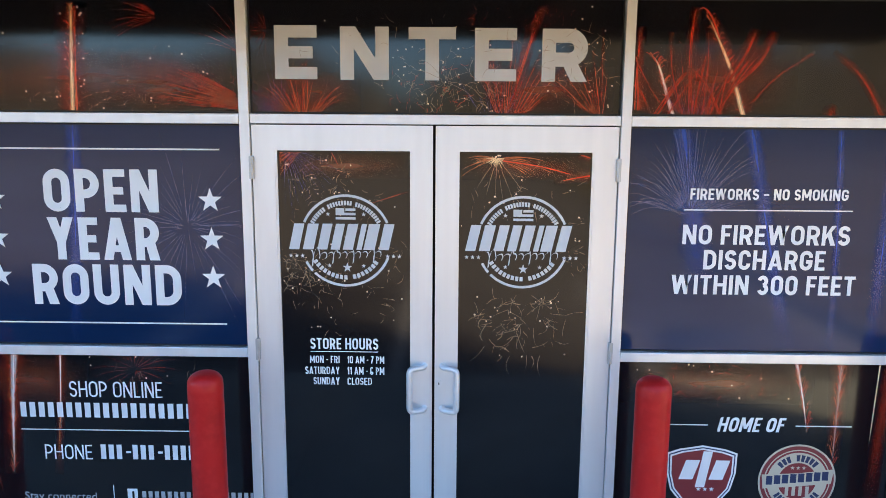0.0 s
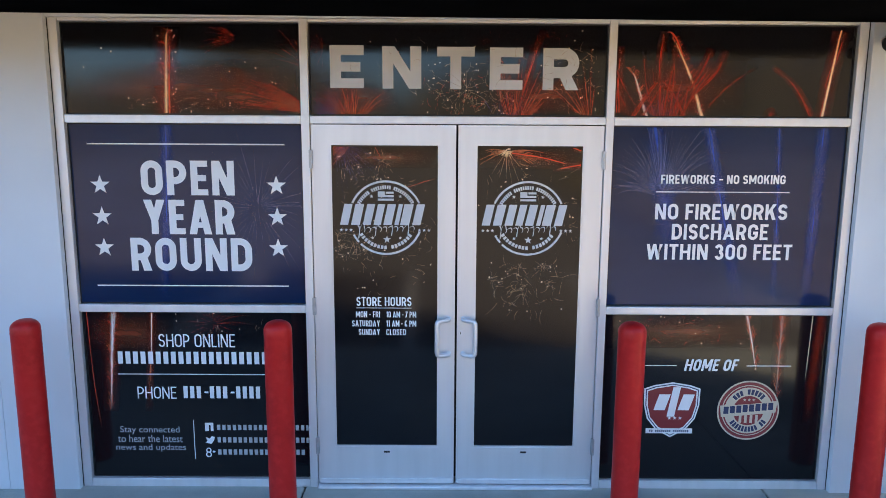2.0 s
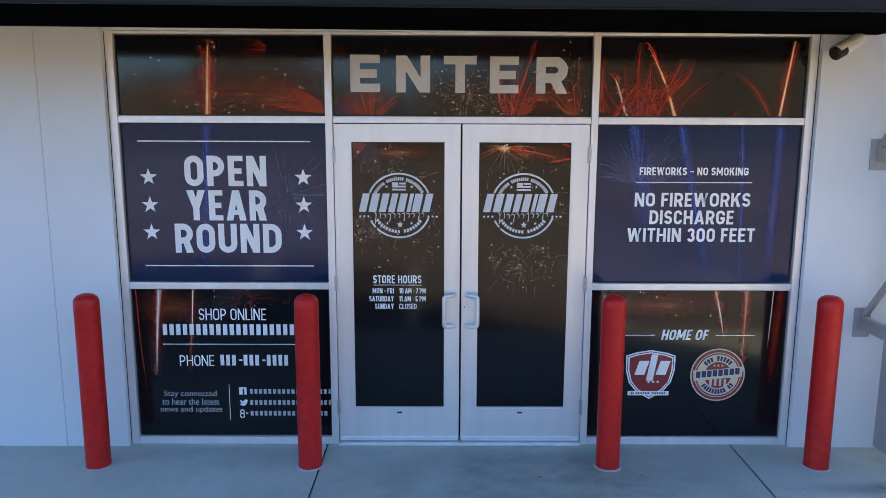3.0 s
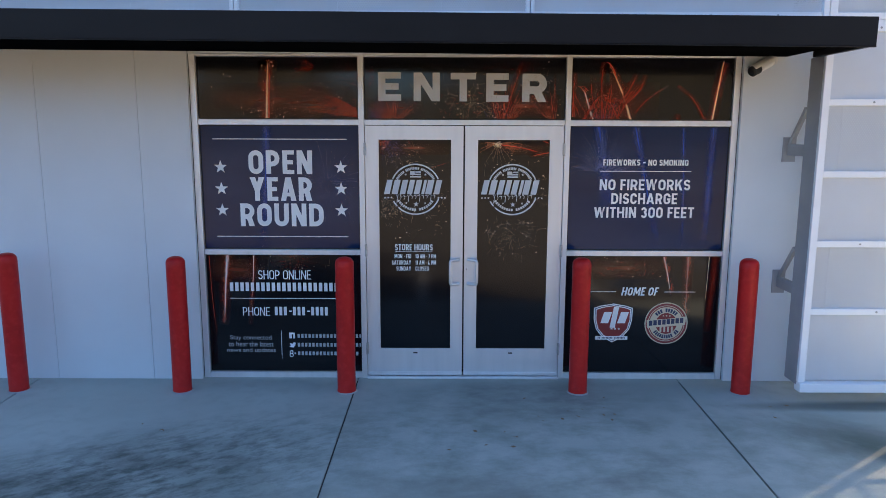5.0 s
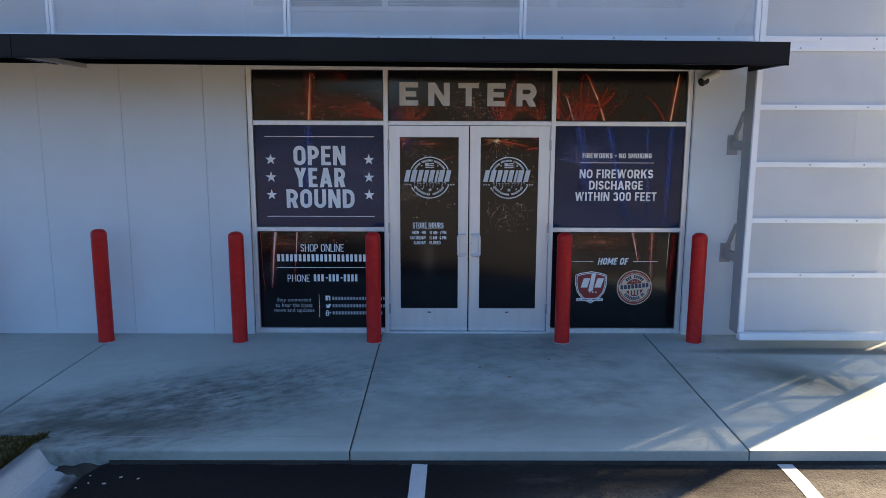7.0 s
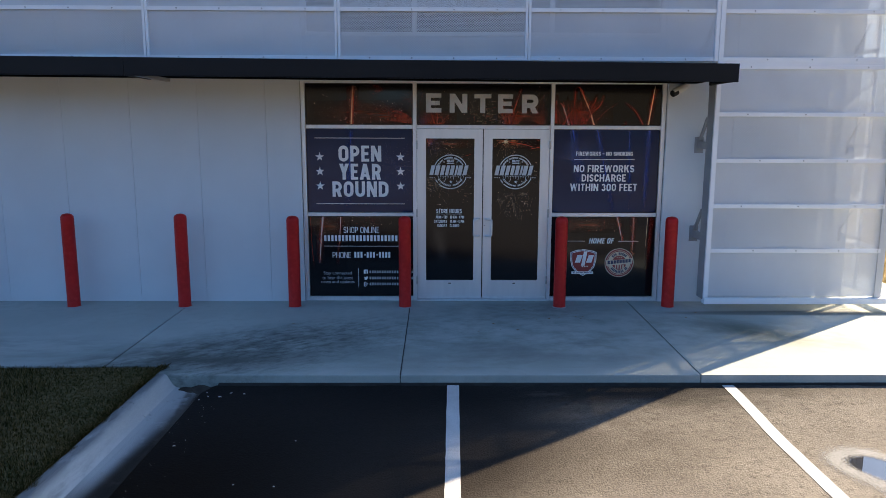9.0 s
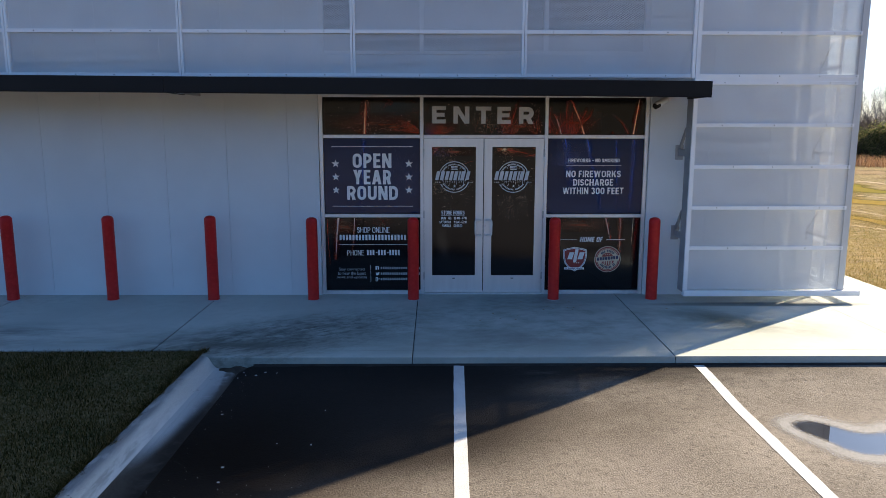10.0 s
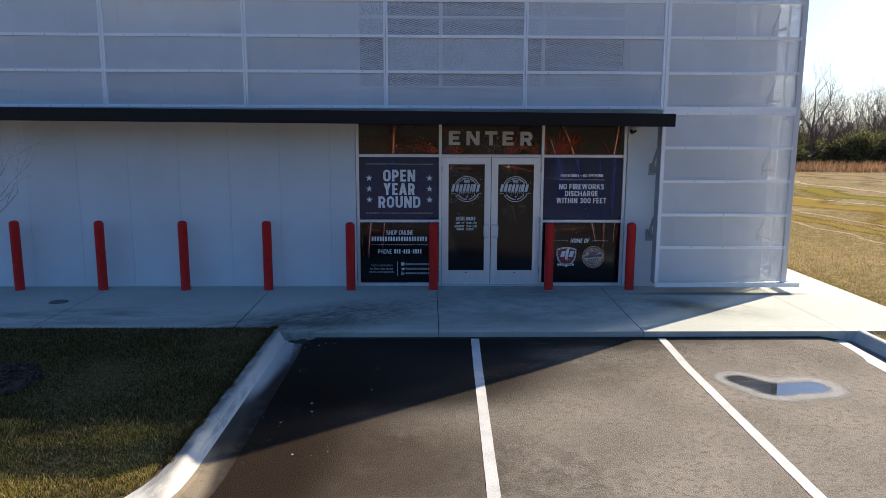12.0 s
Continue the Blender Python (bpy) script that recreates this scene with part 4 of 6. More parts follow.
def lettering(owner, text, x0, x1, z0, z1, y, mat="letter"):
    """The words in the built-in font, fitted to the given box."""
    data = bpy.data.curves.new("letters", "FONT")
    data.body, data.resolution_u = text, 4
    ob = bpy.data.objects.new("letters", data)
    scene.collection.objects.link(ob)
    bpy.context.view_layer.update()
    me = bpy.data.meshes.new_from_object(ob.evaluated_get(bpy.context.evaluated_depsgraph_get()))
    bpy.data.objects.remove(ob)
    bpy.data.curves.remove(data)
    co = np.empty(len(me.vertices) * 3)
    me.vertices.foreach_get("co", co)
    co = co.reshape(-1, 3)
    lo, hi = co.min(0), co.max(0)
    flat = np.empty_like(co)
    flat[:, 0] = x0 + (co[:, 0] - lo[0]) / (hi[0] - lo[0]) * (x1 - x0)
    flat[:, 1] = y
    flat[:, 2] = z0 + (co[:, 1] - lo[1]) / (hi[1] - lo[1]) * (z1 - z0)
    me.vertices.foreach_set("co", flat.ravel())
    me.materials.clear()
    me.materials.append(M[mat])
    me.name = "lettering"
    ob = new("lettering", me)
    ob.parent = owner
    return ob


WIDE = dict(O=0.62, P=0.57, E=0.49, N=0.64, Y=0.66, A=0.70, R=0.60, U=0.62, D=0.62, F=0.47, W=0.98, K=0.64, S=0.56, M=0.82, G=0.62, C=0.58, H=0.63, T=0.54, L=0.45)
WIDE.update({"0": 0.58, "1": 0.34, "3": 0.54, "6": 0.57, "7": 0.52, "-": 0.30, "\u2013": 0.46, " ": 0.20})


def bow(cx, cz, rx, rz, a0, a1, n=12):
    return [(cx + rx * math.cos(radians(a0 + (a1 - a0) * k / n)), cz + rz * math.sin(radians(a0 + (a1 - a0) * k / n))) for k in range(n + 1)]


def ribbon(points, s, closed=False):
    """Quads of one even stroke along points, with mitred corners."""
    pts = [Vector(p) for p in points]
    pts = [p for k, p in enumerate(pts) if k == 0 or (p - pts[k - 1]).length > 1e-5]
    n, sides = len(pts), []
    for k, p in enumerate(pts):
        a = pts[(k - 1) % n] if closed or k else None
        b = pts[(k + 1) % n] if closed or k < n - 1 else None
        d0 = (p - a).normalized() if a is not None else (b - p).normalized()
        d1 = (b - p).normalized() if b is not None else d0
        m = Vector((-(d0.y + d1.y), d0.x + d1.x)).normalized()
        m *= s / 2 / max(0.5, m.dot(Vector((-d0.y, d0.x))))
        sides.append((p + m, p - m))
    pairs = list(zip(sides, sides[1:])) + ([(sides[-1], sides[0])] if closed else [])
    return [(p[0], p[1], q[1], q[0]) for p, q in pairs]


def capital(c, w, h, s):
    """Flat pieces of one sans-serif block capital, w wide and h high, with strokes s thick."""
    t, a = s * 0.86, s / 2
    L, R, B, T = a, w - a, a, h - a
    r = (R - L) / 2
    rect = lambda x0, x1, z0, z1: (((x0, z0), (x1, z0), (x1, z1), (x0, z1)),)
    stem = rect(0, s, 0, h)
    top, low = rect(s, w, h - t, h), rect(s, w, 0, t)
    out = []
    if c in "O0":
        out += ribbon(bow(w / 2, T - r, r, r, 0, 180) + bow(w / 2, B + r, r, r, 180, 360), s, True)
    elif c in "EFL":
        out += stem
        if c != "L":
            out += top + rect(s, w * 0.90, h * 0.5 - t / 2, h * 0.5 + t / 2)
        if c != "F":
            out += low
    elif c == "T":
        out += rect(0, w, h - t, h) + rect(w / 2 - a, w / 2 + a, 0, h - t)
    elif c == "H":
        out += stem + rect(w - s, w, 0, h) + rect(s, w - s, h * 0.5 - t / 2, h * 0.5 + t / 2)
    elif c == "I":
        out += stem
    elif c in "-\u2013":
        out += rect(0, w, h * 0.40, h * 0.40 + t * 0.9)
    elif c == "N":
        out += stem + rect(w - s, w, 0, h) + (((0, h), (s * 1.12, h), (w, 0), (w - s * 1.12, 0)),)
    elif c == "M":
        v = w / 2
        out += stem + rect(w - s, w, 0, h) + (((0, h), (s * 1.1, h), (v + a, h * 0.22), (v - a, h * 0.22)), ((w - s * 1.1, h), (w, h), (v + a, h * 0.22), (v - a, h * 0.22)))
    elif c in "PR":
        q, m = (T - h * 0.42) / 2, h * 0.42
        out += stem + tuple(ribbon([(s, T), (R - q, T)] + bow(R - q, T - q, q, q, 90, -90) + [(s, m)], s))
        if c == "R":
            out += (((w * 0.40, m), (w * 0.40 + s * 1.15, m), (w, 0), (w - s * 1.18, 0)),)
    elif c == "D":
        q = min(r * 1.25, R - s)
        out += stem + tuple(ribbon([(s, T), (R - q, T)] + bow(R - q, T - q, q, q, 90, 0) + bow(R - q, B + q, q, q, 0, -90) + [(s, B)], s))
    elif c == "U":
        out += ribbon([(L, h)] + bow(w / 2, B + r, r, r, 180, 360) + [(R, h)], s)
    elif c in "CG":
        path = bow(w / 2, T - r, r, r, -8, 180) + bow(w / 2, B + r, r, r, 180, 368 if c == "C" else 360)
        if c == "G":
            path += [(R, h * 0.44), (w * 0.5, h * 0.44)]
        out += ribbon(path, s)
    elif c == "S":
        q = (T - h * 0.5) / 2
        out += ribbon(bow(w / 2, T - q, r, q, 12, 250) + bow(w / 2, B + q, r, q, 70, -168), s)
    elif c == "3":
        q = (T - h * 0.5) / 2
        out += ribbon(bow(w / 2 - 0.04 * w, T - q, r * 0.94, q, 165, -82), s) + ribbon(bow(w / 2, B + q, r, q, 82, -165), s)
    elif c == "6":
        out += ribbon(bow(w / 2, B + r, r, r, 0, 360, 24)[:-1], s, True) + ribbon([(L, B + r)] + bow(w / 2, T - r, r, r, 180, 20), s)
    elif c == "1":
        out += rect(w - s, w, 0, h) + (((0, h * 0.74), (w - s, h), (w - s, h - s * 1.1), (0, h * 0.74 - s * 0.9)),)
    elif c == "7":
        out += rect(0, w, h - t, h) + (((w - s * 1.1, h - t), (w, h - t), (w * 0.42, 0), (w * 0.42 - s * 1.1, 0)),)
    elif c == "Y":
        v = w / 2
        out += rect(v - a, v + a, 0, h * 0.40) + (((0, h), (s * 1.15, h), (v + a, h * 0.40), (v - a, h * 0.40)), ((w - s * 1.15, h), (w, h), (v + a, h * 0.40), (v - a, h * 0.40)))
    elif c == "A":
        v = w / 2
        out += (((0, 0), (s * 1.06, 0), (v + s * 0.45, h), (v - s * 0.55, h)), ((w - s * 1.06, 0), (w, 0), (v + s * 0.55, h), (v - s * 0.45, h))) + rect(w * 0.25, w * 0.75, h * 0.19, h * 0.19 + t * 0.9)
    elif c == "W":
        u, v = w * 0.27, w / 2
        for x, d in ((0, 1), (w, -1)):
            out += (((x, h), (x + d * s * 1.06, h), (abs(x - u) + a, 0), (abs(x - u) - a, 0)), ((abs(x - u) - a, 0), (abs(x - u) + a, 0), (v + a, h), (v - a, h)))
    elif c == "K":
        out += stem + (((w - s * 1.25, h), (w, h), (s, h * 0.30), (s, h * 0.30 + s * 1.3)), ((w - s * 1.25, 0), (w, 0), (w * 0.40 + s * 0.9, h * 0.66), (w * 0.40, h * 0.50)))
    return out


def capitals(owner, text, x0, x1, z0, z1, y, weight=0.2, slant=0.0, mat="letter"):
    """Cut-film block capitals fitted to the given box, as one printed line."""
    h = z1 - z0
    s = weight * h
    fixed = sum(s for c in text if c == "I")
    loose = sum(WIDE[c] for c in text if c != "I") + 0.115 * (len(text) - 1)
    k = (x1 - x0 - slant * h - fixed) / loose
    bm, x, n = bmesh.new(), x0, 0
    for c in text:
        w = s if c == "I" else WIDE[c] * k
        for quad in capital(c, w, h, s):
            n += 1
            d = 0.00004 * (n % 7)
            bm.faces.new([bm.verts.new((x + p[0] + slant * p[1], y - d, z0 + p[1])) for p in quad])
        x += w + 0.115 * k
    return part("lettering", bm, M[mat], owner)


def blocks(owner, x0, x1, z0, z1, y, n, mat="letter", skip=()):
    """Writing that stays plain: a row of n bars."""
    bm = bmesh.new()
    w = (x1 - x0) / n
    for k in range(n):
        if k in skip:
            continue
        a = x0 + w * k
        bm.faces.new([bm.verts.new(p) for p in ((a, y, z0), (a + w * 0.64, y, z0), (a + w * 0.64, y, z1), (a, y, z1))])
    return part("plain_text_bars", bm, M[mat], owner)


def arc_band(owner, cx, cz, r0, r1, a0, a1, y, mat, name="printed_arc", n=32):
    bm = bmesh.new()
    rows = []
    for k in range(n + 1):
        a = radians(a0 + (a1 - a0) * k / n)
        rows.append((bm.verts.new((cx + r0 * math.cos(a), y, cz + r0 * math.sin(a))), bm.verts.new((cx + r1 * math.cos(a), y, cz + r1 * math.sin(a)))))
    for p, q in zip(rows, rows[1:]):
        bm.faces.new((p[0], p[1], q[1], q[0]))
    return part(name, bm, M[mat], owner)


def arc_blocks(owner, cx, cz, r0, r1, a0, a1, n, y, mat, skip=()):
    bm = bmesh.new()
    step = (a1 - a0) / n
    for k in range(n):
        if k in skip:
            continue
        p, q = radians(a0 + step * k), radians(a0 + step * (k + 0.72))
        bm.faces.new([bm.verts.new((cx + r * math.cos(a), y, cz + r * math.sin(a))) for r, a in ((r0, p), (r1, p), (r1, q), (r0, q))])
    return part("plain_text_bars", bm, M[mat], owner)


def disc(owner, cx, cz, r, y, mat, name="printed_disc"):
    return shape(name, [(cx + r * math.cos(2 * math.pi * k / 48), cz + r * math.sin(2 * math.pi * k / 48)) for k in range(48)], M[mat], owner, y)


W_TL, W_TC, W_TR, W_OPEN, W_RULE, W_SHOP, W_HOME = (PANES[k] for k in range(7))
TX = GLASS - 0.0032

# transom over the side window with the opening times notice
p = Print(W_TL, -2.43, -0.97, 2.458, 2.992, GLASS)
p.trail("haze", [(0.02, 0.2), (0.98, 0.25)], 0.42)
p.trail("haze", [(0.35, 0.2), (0.98, 0.2)], 0.36)
p.trail("haze", [(0.5, 0.1), (0.98, 0.12)], 0.3)
p.trail("glow_red", [(0.425, 0.0), (0.432, 0.4), (0.445, 1.0)], 0.2, 0.17)
p.streaks([(0.425, 0.0), (0.432, 0.45), (0.446, 1.0)], 0.05, 0.04, 5)
p.comet([(0.425, 0.0), (0.432, 0.4), (0.445, 1.0)], 0.024, end=0.95)
p.fan("trail_dim", 0.43, 0.45, 30, 150, 12, 0.2, 0.005, 0.3)
p.dots(0.44, 0.6, 0.04, 0.38, 14)
p.fan("trail_dim", 1.1, 0.02, 152, 176, 44, 0.75, 0.007, 0.0)
p.fan("trail_red", 1.1, 0.02, 156, 172, 12, 0.62, 0.006, 0.0)
p.fan("trail_dim", 0.74, 0.86, 140, 200, 14, 0.28, 0.006)
p.fan("trail_dim", 1.05, 0.5, 120, 160, 6, 0.4, 0.007)
p.cloud(0.75, 0.3, 0.25, 0.3, 30, 14, "trail_dim")
p.cloud(0.5, 0.10, 0.25, 0.12, 40, 8, "squiggle", 0.03)
p.dots(0.25, 0.4, 0.2, 0.35, 5)
p.done()

# transom over the doors
p = Print(W_TC, -0.915, 0.915, 2.458, 2.992, GLASS)
p.trail("haze", [(0.02, 0.1), (0.3, 0.1)], 0.3)
p.trail("haze", [(0.6, 0.12), (0.98, 0.12)], 0.34)
p.fan("trail_red", 0.14, -0.15, 42, 150, 26, 0.36, 0.0075, 0.25)
p.fan("spark_violet", 0.08, -0.1, 80, 160, 14, 0.34, 0.005, 0.1)
p.fan("trail_orange", 0.15, -0.15, 50, 140, 9, 0.30, 0.005, 0.2)
p.fan("trail_dim", 0.05, 0.75, 100, 260, 10, 0.16, 0.005, 0.2)
p.streaks([(0.70, 0.0), (0.735, 0.45), (0.785, 0.98)], 0.022, 0.012, 3)
p.fan("trail_red", 0.69, -0.2, 45, 112, 24, 0.50, 0.008, 0.1)
p.fan("spark_violet", 0.66, -0.2, 60, 120, 8, 0.42, 0.005, 0.1)
p.fan("trail_red", 0.95, -0.1, 85, 140, 10, 0.45, 0.007, 0.1)
p.cloud(0.52, 0.30, 0.17, 0.32, 120, 26, "squiggle", 0.06)
p.cloud(0.52, 0.25, 0.15, 0.25, 50, 4, "trail_red", 0.05)
p.cloud(0.88, 0.4, 0.11, 0.42, 60, 14)
p.cloud(0.75, 0.85, 0.2, 0.12, 24, 4, "trail_dim", 0.06)
p.cloud(0.45, 0.6, 0.35, 0.3, 30, 8)
p.fan("squiggle", 0.53, 0.3, 0, 360, 12, 0.2, 0.003, 0.15)
p.done()

# transom over the notice window
p = Print(W_TR, 0.968, 2.43, 2.458, 2.992, GLASS)
p.trail("haze", [(0.01, 0.22), (0.55, 0.22)], 0.45)
p.comet([(0.14, 0.0), (0.11, 0.25), (0.085, 0.45), (0.06, 0.55)], 0.028, "trail_white", False)
p.comet([(0.375, 0.0), (0.33, 0.38), (0.275, 0.7), (0.24, 0.88)], 0.03)
p.trail("trail_red", [(0.28, 0.7), (0.25, 0.88), (0.22, 0.96), (0.19, 0.9)], 0.02, 0.006)
for pts in ([(0.2, 0.0), (0.19, 0.6), (0.2, 0.97)], [(0.21, 0.0), (0.23, 0.4), (0.25, 0.65)], [(0.25, 0.0), (0.27, 0.3), (0.285, 0.45)], [(0.08, 0.0), (0.15, 0.3), (0.2, 0.45)],
            [(0.0, 0.3), (0.03, 0.2), (0.07, 0.0)], [(0.02, 0.05), (0.015, 0.4), (0.02, 0.8)], [(0.32, 0.3), (0.37, 0.55), (0.4, 0.78)], [(0.34, 0.28), (0.42, 0.5), (0.46, 0.76)], [(0.3, 0.05), (0.35, 0.35), (0.41, 0.6)],
            [(0.66, 0.0), (0.668, 0.06), (0.68, 0.0)]):
    p.streaks(pts, 0.026, 0.016, 4)
for pts in ([(0.17, 0.0), (0.13, 0.4), (0.12, 0.75)], [(0.24, 0.0), (0.25, 0.45), (0.24, 0.8)], [(0.26, 0.0), (0.32, 0.4), (0.385, 0.72)], [(0.28, 0.0), (0.37, 0.4), (0.44, 0.62)], [(0.3, 0.0), (0.31, 0.3), (0.34, 0.5)], [(0.12, 0.0), (0.2, 0.35), (0.26, 0.55)], [(0.0, 0.55), (0.06, 0.25), (0.13, 0.0)], [(0.3, 0.0), (0.24, 0.3), (0.16, 0.5)]):
    p.streaks(pts, 0.014, 0.008, 2)
p.streaks([(0.40, 0.12), (0.48, 0.36), (0.60, 0.58)], 0.008, 0.006, 2)
p.streaks([(0.84, 0.0), (0.80, 0.2), (0.745, 0.4), (0.66, 0.58)], 0.02, 0.01, 3)
for path in ([(0.885, 0.0), (0.905, 0.4), (0.935, 0.97)], [(0.895, 0.35), (0.92, 0.65), (0.945, 0.97)]):
    p.streaks(path, 0.032, 0.03, 4)
p.trail("trail_gold", [(0.885, 0.0), (0.905, 0.4), (0.945, 1.2)], 0.024, 0.02)
p.fan("trail_dim", 0.2, -0.2, 55, 120, 26, 0.5, 0.006, 0.05)
p.fan("spark_violet", 0.2, -0.2, 60, 120, 8, 0.4, 0.004, 0.05)
p.done()

# window with the year-round notice
p = Print(W_OPEN, -2.43, -0.97, 1.255, 2.403, GLASS)
p.trail("beam_blue", [(0.42, 1.0), (0.4, 0.5), (0.37, 0.0)], 0.11, 0.07)
p.fan("spark_blue", 0.80, 0.55, 0, 360, 40, 0.5, 0.006)
p.done()
for text, a, b, c, d in (("OPEN", -1.992, -1.404, 1.957, 2.175), ("YEAR", -1.988, -1.411, 1.708, 1.928), ("ROUND", -2.085, -1.309, 1.470, 1.684)):
    capitals(W_OPEN, text, a, b, c, d, TX, 0.205)
bar(W_OPEN, -2.317, -1.081, 2.273, 2.281, TX)
bar(W_OPEN, -2.314, -1.080, 1.369, 1.377, TX)
for x in (-2.252, -1.14):
    for z in (2.02, 1.82, 1.62):
        star(W_OPEN, x, z, 0.064, TX)

# window with the discharge notice
p = Print(W_RULE, 0.968, 2.43, 1.255, 2.403, GLASS)
p.trail("beam_blue", [(0.18, 1.0), (0.22, 0.7), (0.27, 0.3)], 0.12, 0.2)
p.trail("beam_blue", [(0.41, 1.0), (0.48, 0.6), (0.59, 0.0)], 0.1, 0.09)
p.trail("beam_blue", [(0.71, 1.0), (0.73, 0.5), (0.74, 0.0)], 0.05, 0.04)
p.trail("beam_blue", [(0.9, 1.0), (0.89, 0.5), (0.88, 0.0)], 0.1, 0.08)
p.fan("spark_blue", 0.22, 0.62, 10, 170, 56, 0.55, 0.007, 0.25)
p.done()
capitals(W_RULE, "FIREWORKS \u2013 NO SMOKING", 1.284, 2.070, 2.046, 2.102, TX, 0.19)
bar(W_RULE, 1.258, 2.100, 1.991, 1.997, TX)
capitals(W_RULE, "NO FIREWORKS", 1.258, 2.098, 1.819, 1.919, TX, 0.19)
capitals(W_RULE, "DISCHARGE", 1.371, 1.984, 1.690, 1.791, TX, 0.19)
capitals(W_RULE, "WITHIN 300 FEET", 1.215, 2.147, 1.560, 1.661, TX, 0.19)

# window with the contact notice
p = Print(W_SHOP, -2.43, -0.97, 0.059, 1.201, GLASS)
p.trail("haze", [(0.0, 0.95), (0.4, 0.9)], 0.4)
p.comet([(0.14, 1.0), (0.12, 0.75), (0.1, 0.4)], 0.04, "trail_white")
p.trail("glow_red", [(0.31, 1.0), (0.3, 0.8), (0.27, 0.4)], 0.09, 0.05)
p.trail("trail_orange", [(0.31, 1.0), (0.3, 0.8), (0.27, 0.45)], 0.026, 0.01)
p.trail("trail_white", [(0.31, 1.0), (0.302, 0.85), (0.29, 0.62)], 0.014, 0.004)
p.fan("trail_dim", 0.58, 0.93, 0, 360, 22, 0.27, 0.005)
p.cloud(0.6, 0.9, 0.2, 0.1, 12, 5)
p.trail("trail_red", [(0.02, 1.0), (0.03, 0.6), (0.05, 0.3)], 0.012, 0.008)
p.done()
capitals(W_SHOP, "SHOP ONLINE", -1.943, -1.444, 0.962, 1.050, TX, 0.105)
blocks(W_SHOP, -2.216, -1.172, 0.847, 0.930, TX, 21)
bar(W_SHOP, -2.221, -1.172, 0.773, 0.779, TX)
capitals(W_SHOP, "PHONE", -2.103, -1.845, 0.607, 0.690, TX, 0.105)
blocks(W_SHOP, -1.798, -1.276, 0.611, 0.694, TX, 12, skip=(3, 7))
for z in (0.652,):
    for x in (-1.66, -1.487):
        bar(W_SHOP, x, x + 0.026, z - 0.006, z + 0.006, TX, name="printed_dash")
lettering(W_SHOP, "Stay connected", -2.235, -1.839, 0.356, 0.413, TX, mat="letter_soft")
lettering(W_SHOP, "to hear the latest", -2.254, -1.821, 0.300, 0.352, TX, mat="letter_soft")
lettering(W_SHOP, "news and updates", -2.269, -1.802, 0.231, 0.288, TX, mat="letter_soft")
bar(W_SHOP, -1.745, -1.740, 0.183, 0.460, TX)
bar(W_SHOP, -1.668, -1.612, 0.382, 0.440, TX, name="square_icon")
bar(W_SHOP, -1.642, -1.630, 0.382, 0.425, TX - 0.001, "print_black", "icon_stroke")
shape("bird_shaped_icon", [(-1.67, 0.300), (-1.63, 0.290), (-1.612, 0.315), (-1.606, 0.338), (-1.625, 0.345), (-1.64, 0.328), (-1.668, 0.340), (-1.655, 0.312)], M["letter"], W_SHOP, TX)
arc_band(W_SHOP, -1.650, 0.246, 0.010, 0.018, 0, 360, TX, "letter", "ring_icon")
arc_band(W_SHOP, -1.650, 0.216, 0.012, 0.020, 0, 360, TX - 0.001, "letter", "ring_icon")
bar(W_SHOP, -1.626, -1.606, 0.232, 0.238, TX, name="plus_icon")
bar(W_SHOP, -1.619, -1.613, 0.225, 0.245, TX - 0.001, name="plus_icon")
for z, n in ((0.386, 18), (0.298, 18), (0.212, 17)):
    blocks(W_SHOP, -1.588, -1.588 + 0.035 * n, z + 0.003, z + 0.04, TX, n, "letter_soft")

# window with the two badges
p = Print(W_HOME, 0.968, 2.43, 0.059, 1.201, GLASS)
p.trail("haze", [(0.0, 0.93), (0.7, 0.93)], 0.3)
p.comet([(0.63, 1.0), (0.66, 0.85), (0.69, 0.66)], 0.022, "trail_white", False)
p.comet([(0.79, 1.0), (0.79, 0.8), (0.79, 0.5)], 0.03, "trail_white")
p.trail("trail_gold", [(0.925, 1.0), (0.92, 0.8), (0.915, 0.6)], 0.012, 0.006)
p.trail("glow_red", [(0.97, 1.0), (0.95, 0.7), (0.94, 0.35)], 0.12, 0.08)
p.cloud(0.35, 0.9, 0.3, 0.1, 26, 12, "trail_red")
p.done()
capitals(W_HOME, "HOME OF", 1.502, 1.863, 0.817, 0.897, TX, 0.19, 0.2)
bar(W_HOME, 1.19, 1.454, 0.850, 0.856, TX)
bar(W_HOME, 1.913, 2.206, 0.850, 0.856, TX)


def shield(s):
    return [(1.435 + s * a, 0.560 + s * b) for a, b in ((-0.186, 0.135), (-0.12, 0.158), (0.0, 0.178), (0.12, 0.158), (0.186, 0.135), (0.184, 0.02), (0.16, -0.075), (0.10, -0.15), (0.0, -0.206), (-0.10, -0.15), (-0.16, -0.075), (-0.184, 0.02))]


shape("badge_border", shield(1.0), M["letter"], W_HOME, TX)
shape("badge_line", shield(0.945), M["badge_blue"], W_HOME, TX - 0.0006)
shape("badge_line", shield(0.91), M["letter"], W_HOME, TX - 0.0012)
shape("badge_field", shield(0.86), M["badge_red"], W_HOME, TX - 0.0018)
for x0, z0, w, h in ((1.315, 0.545, 0.075, 0.11), (1.405, 0.50, 0.05, 0.205), (1.475, 0.545, 0.075, 0.11)):
    bar(W_HOME, x0, x0 + w, z0, z0 + h, TX - 0.0024, "letter", "badge_emblem", 0.035)
for x in (1.425, 1.46, 1.495):
    star(W_HOME, x, 0.49, 0.014, TX - 0.0024)
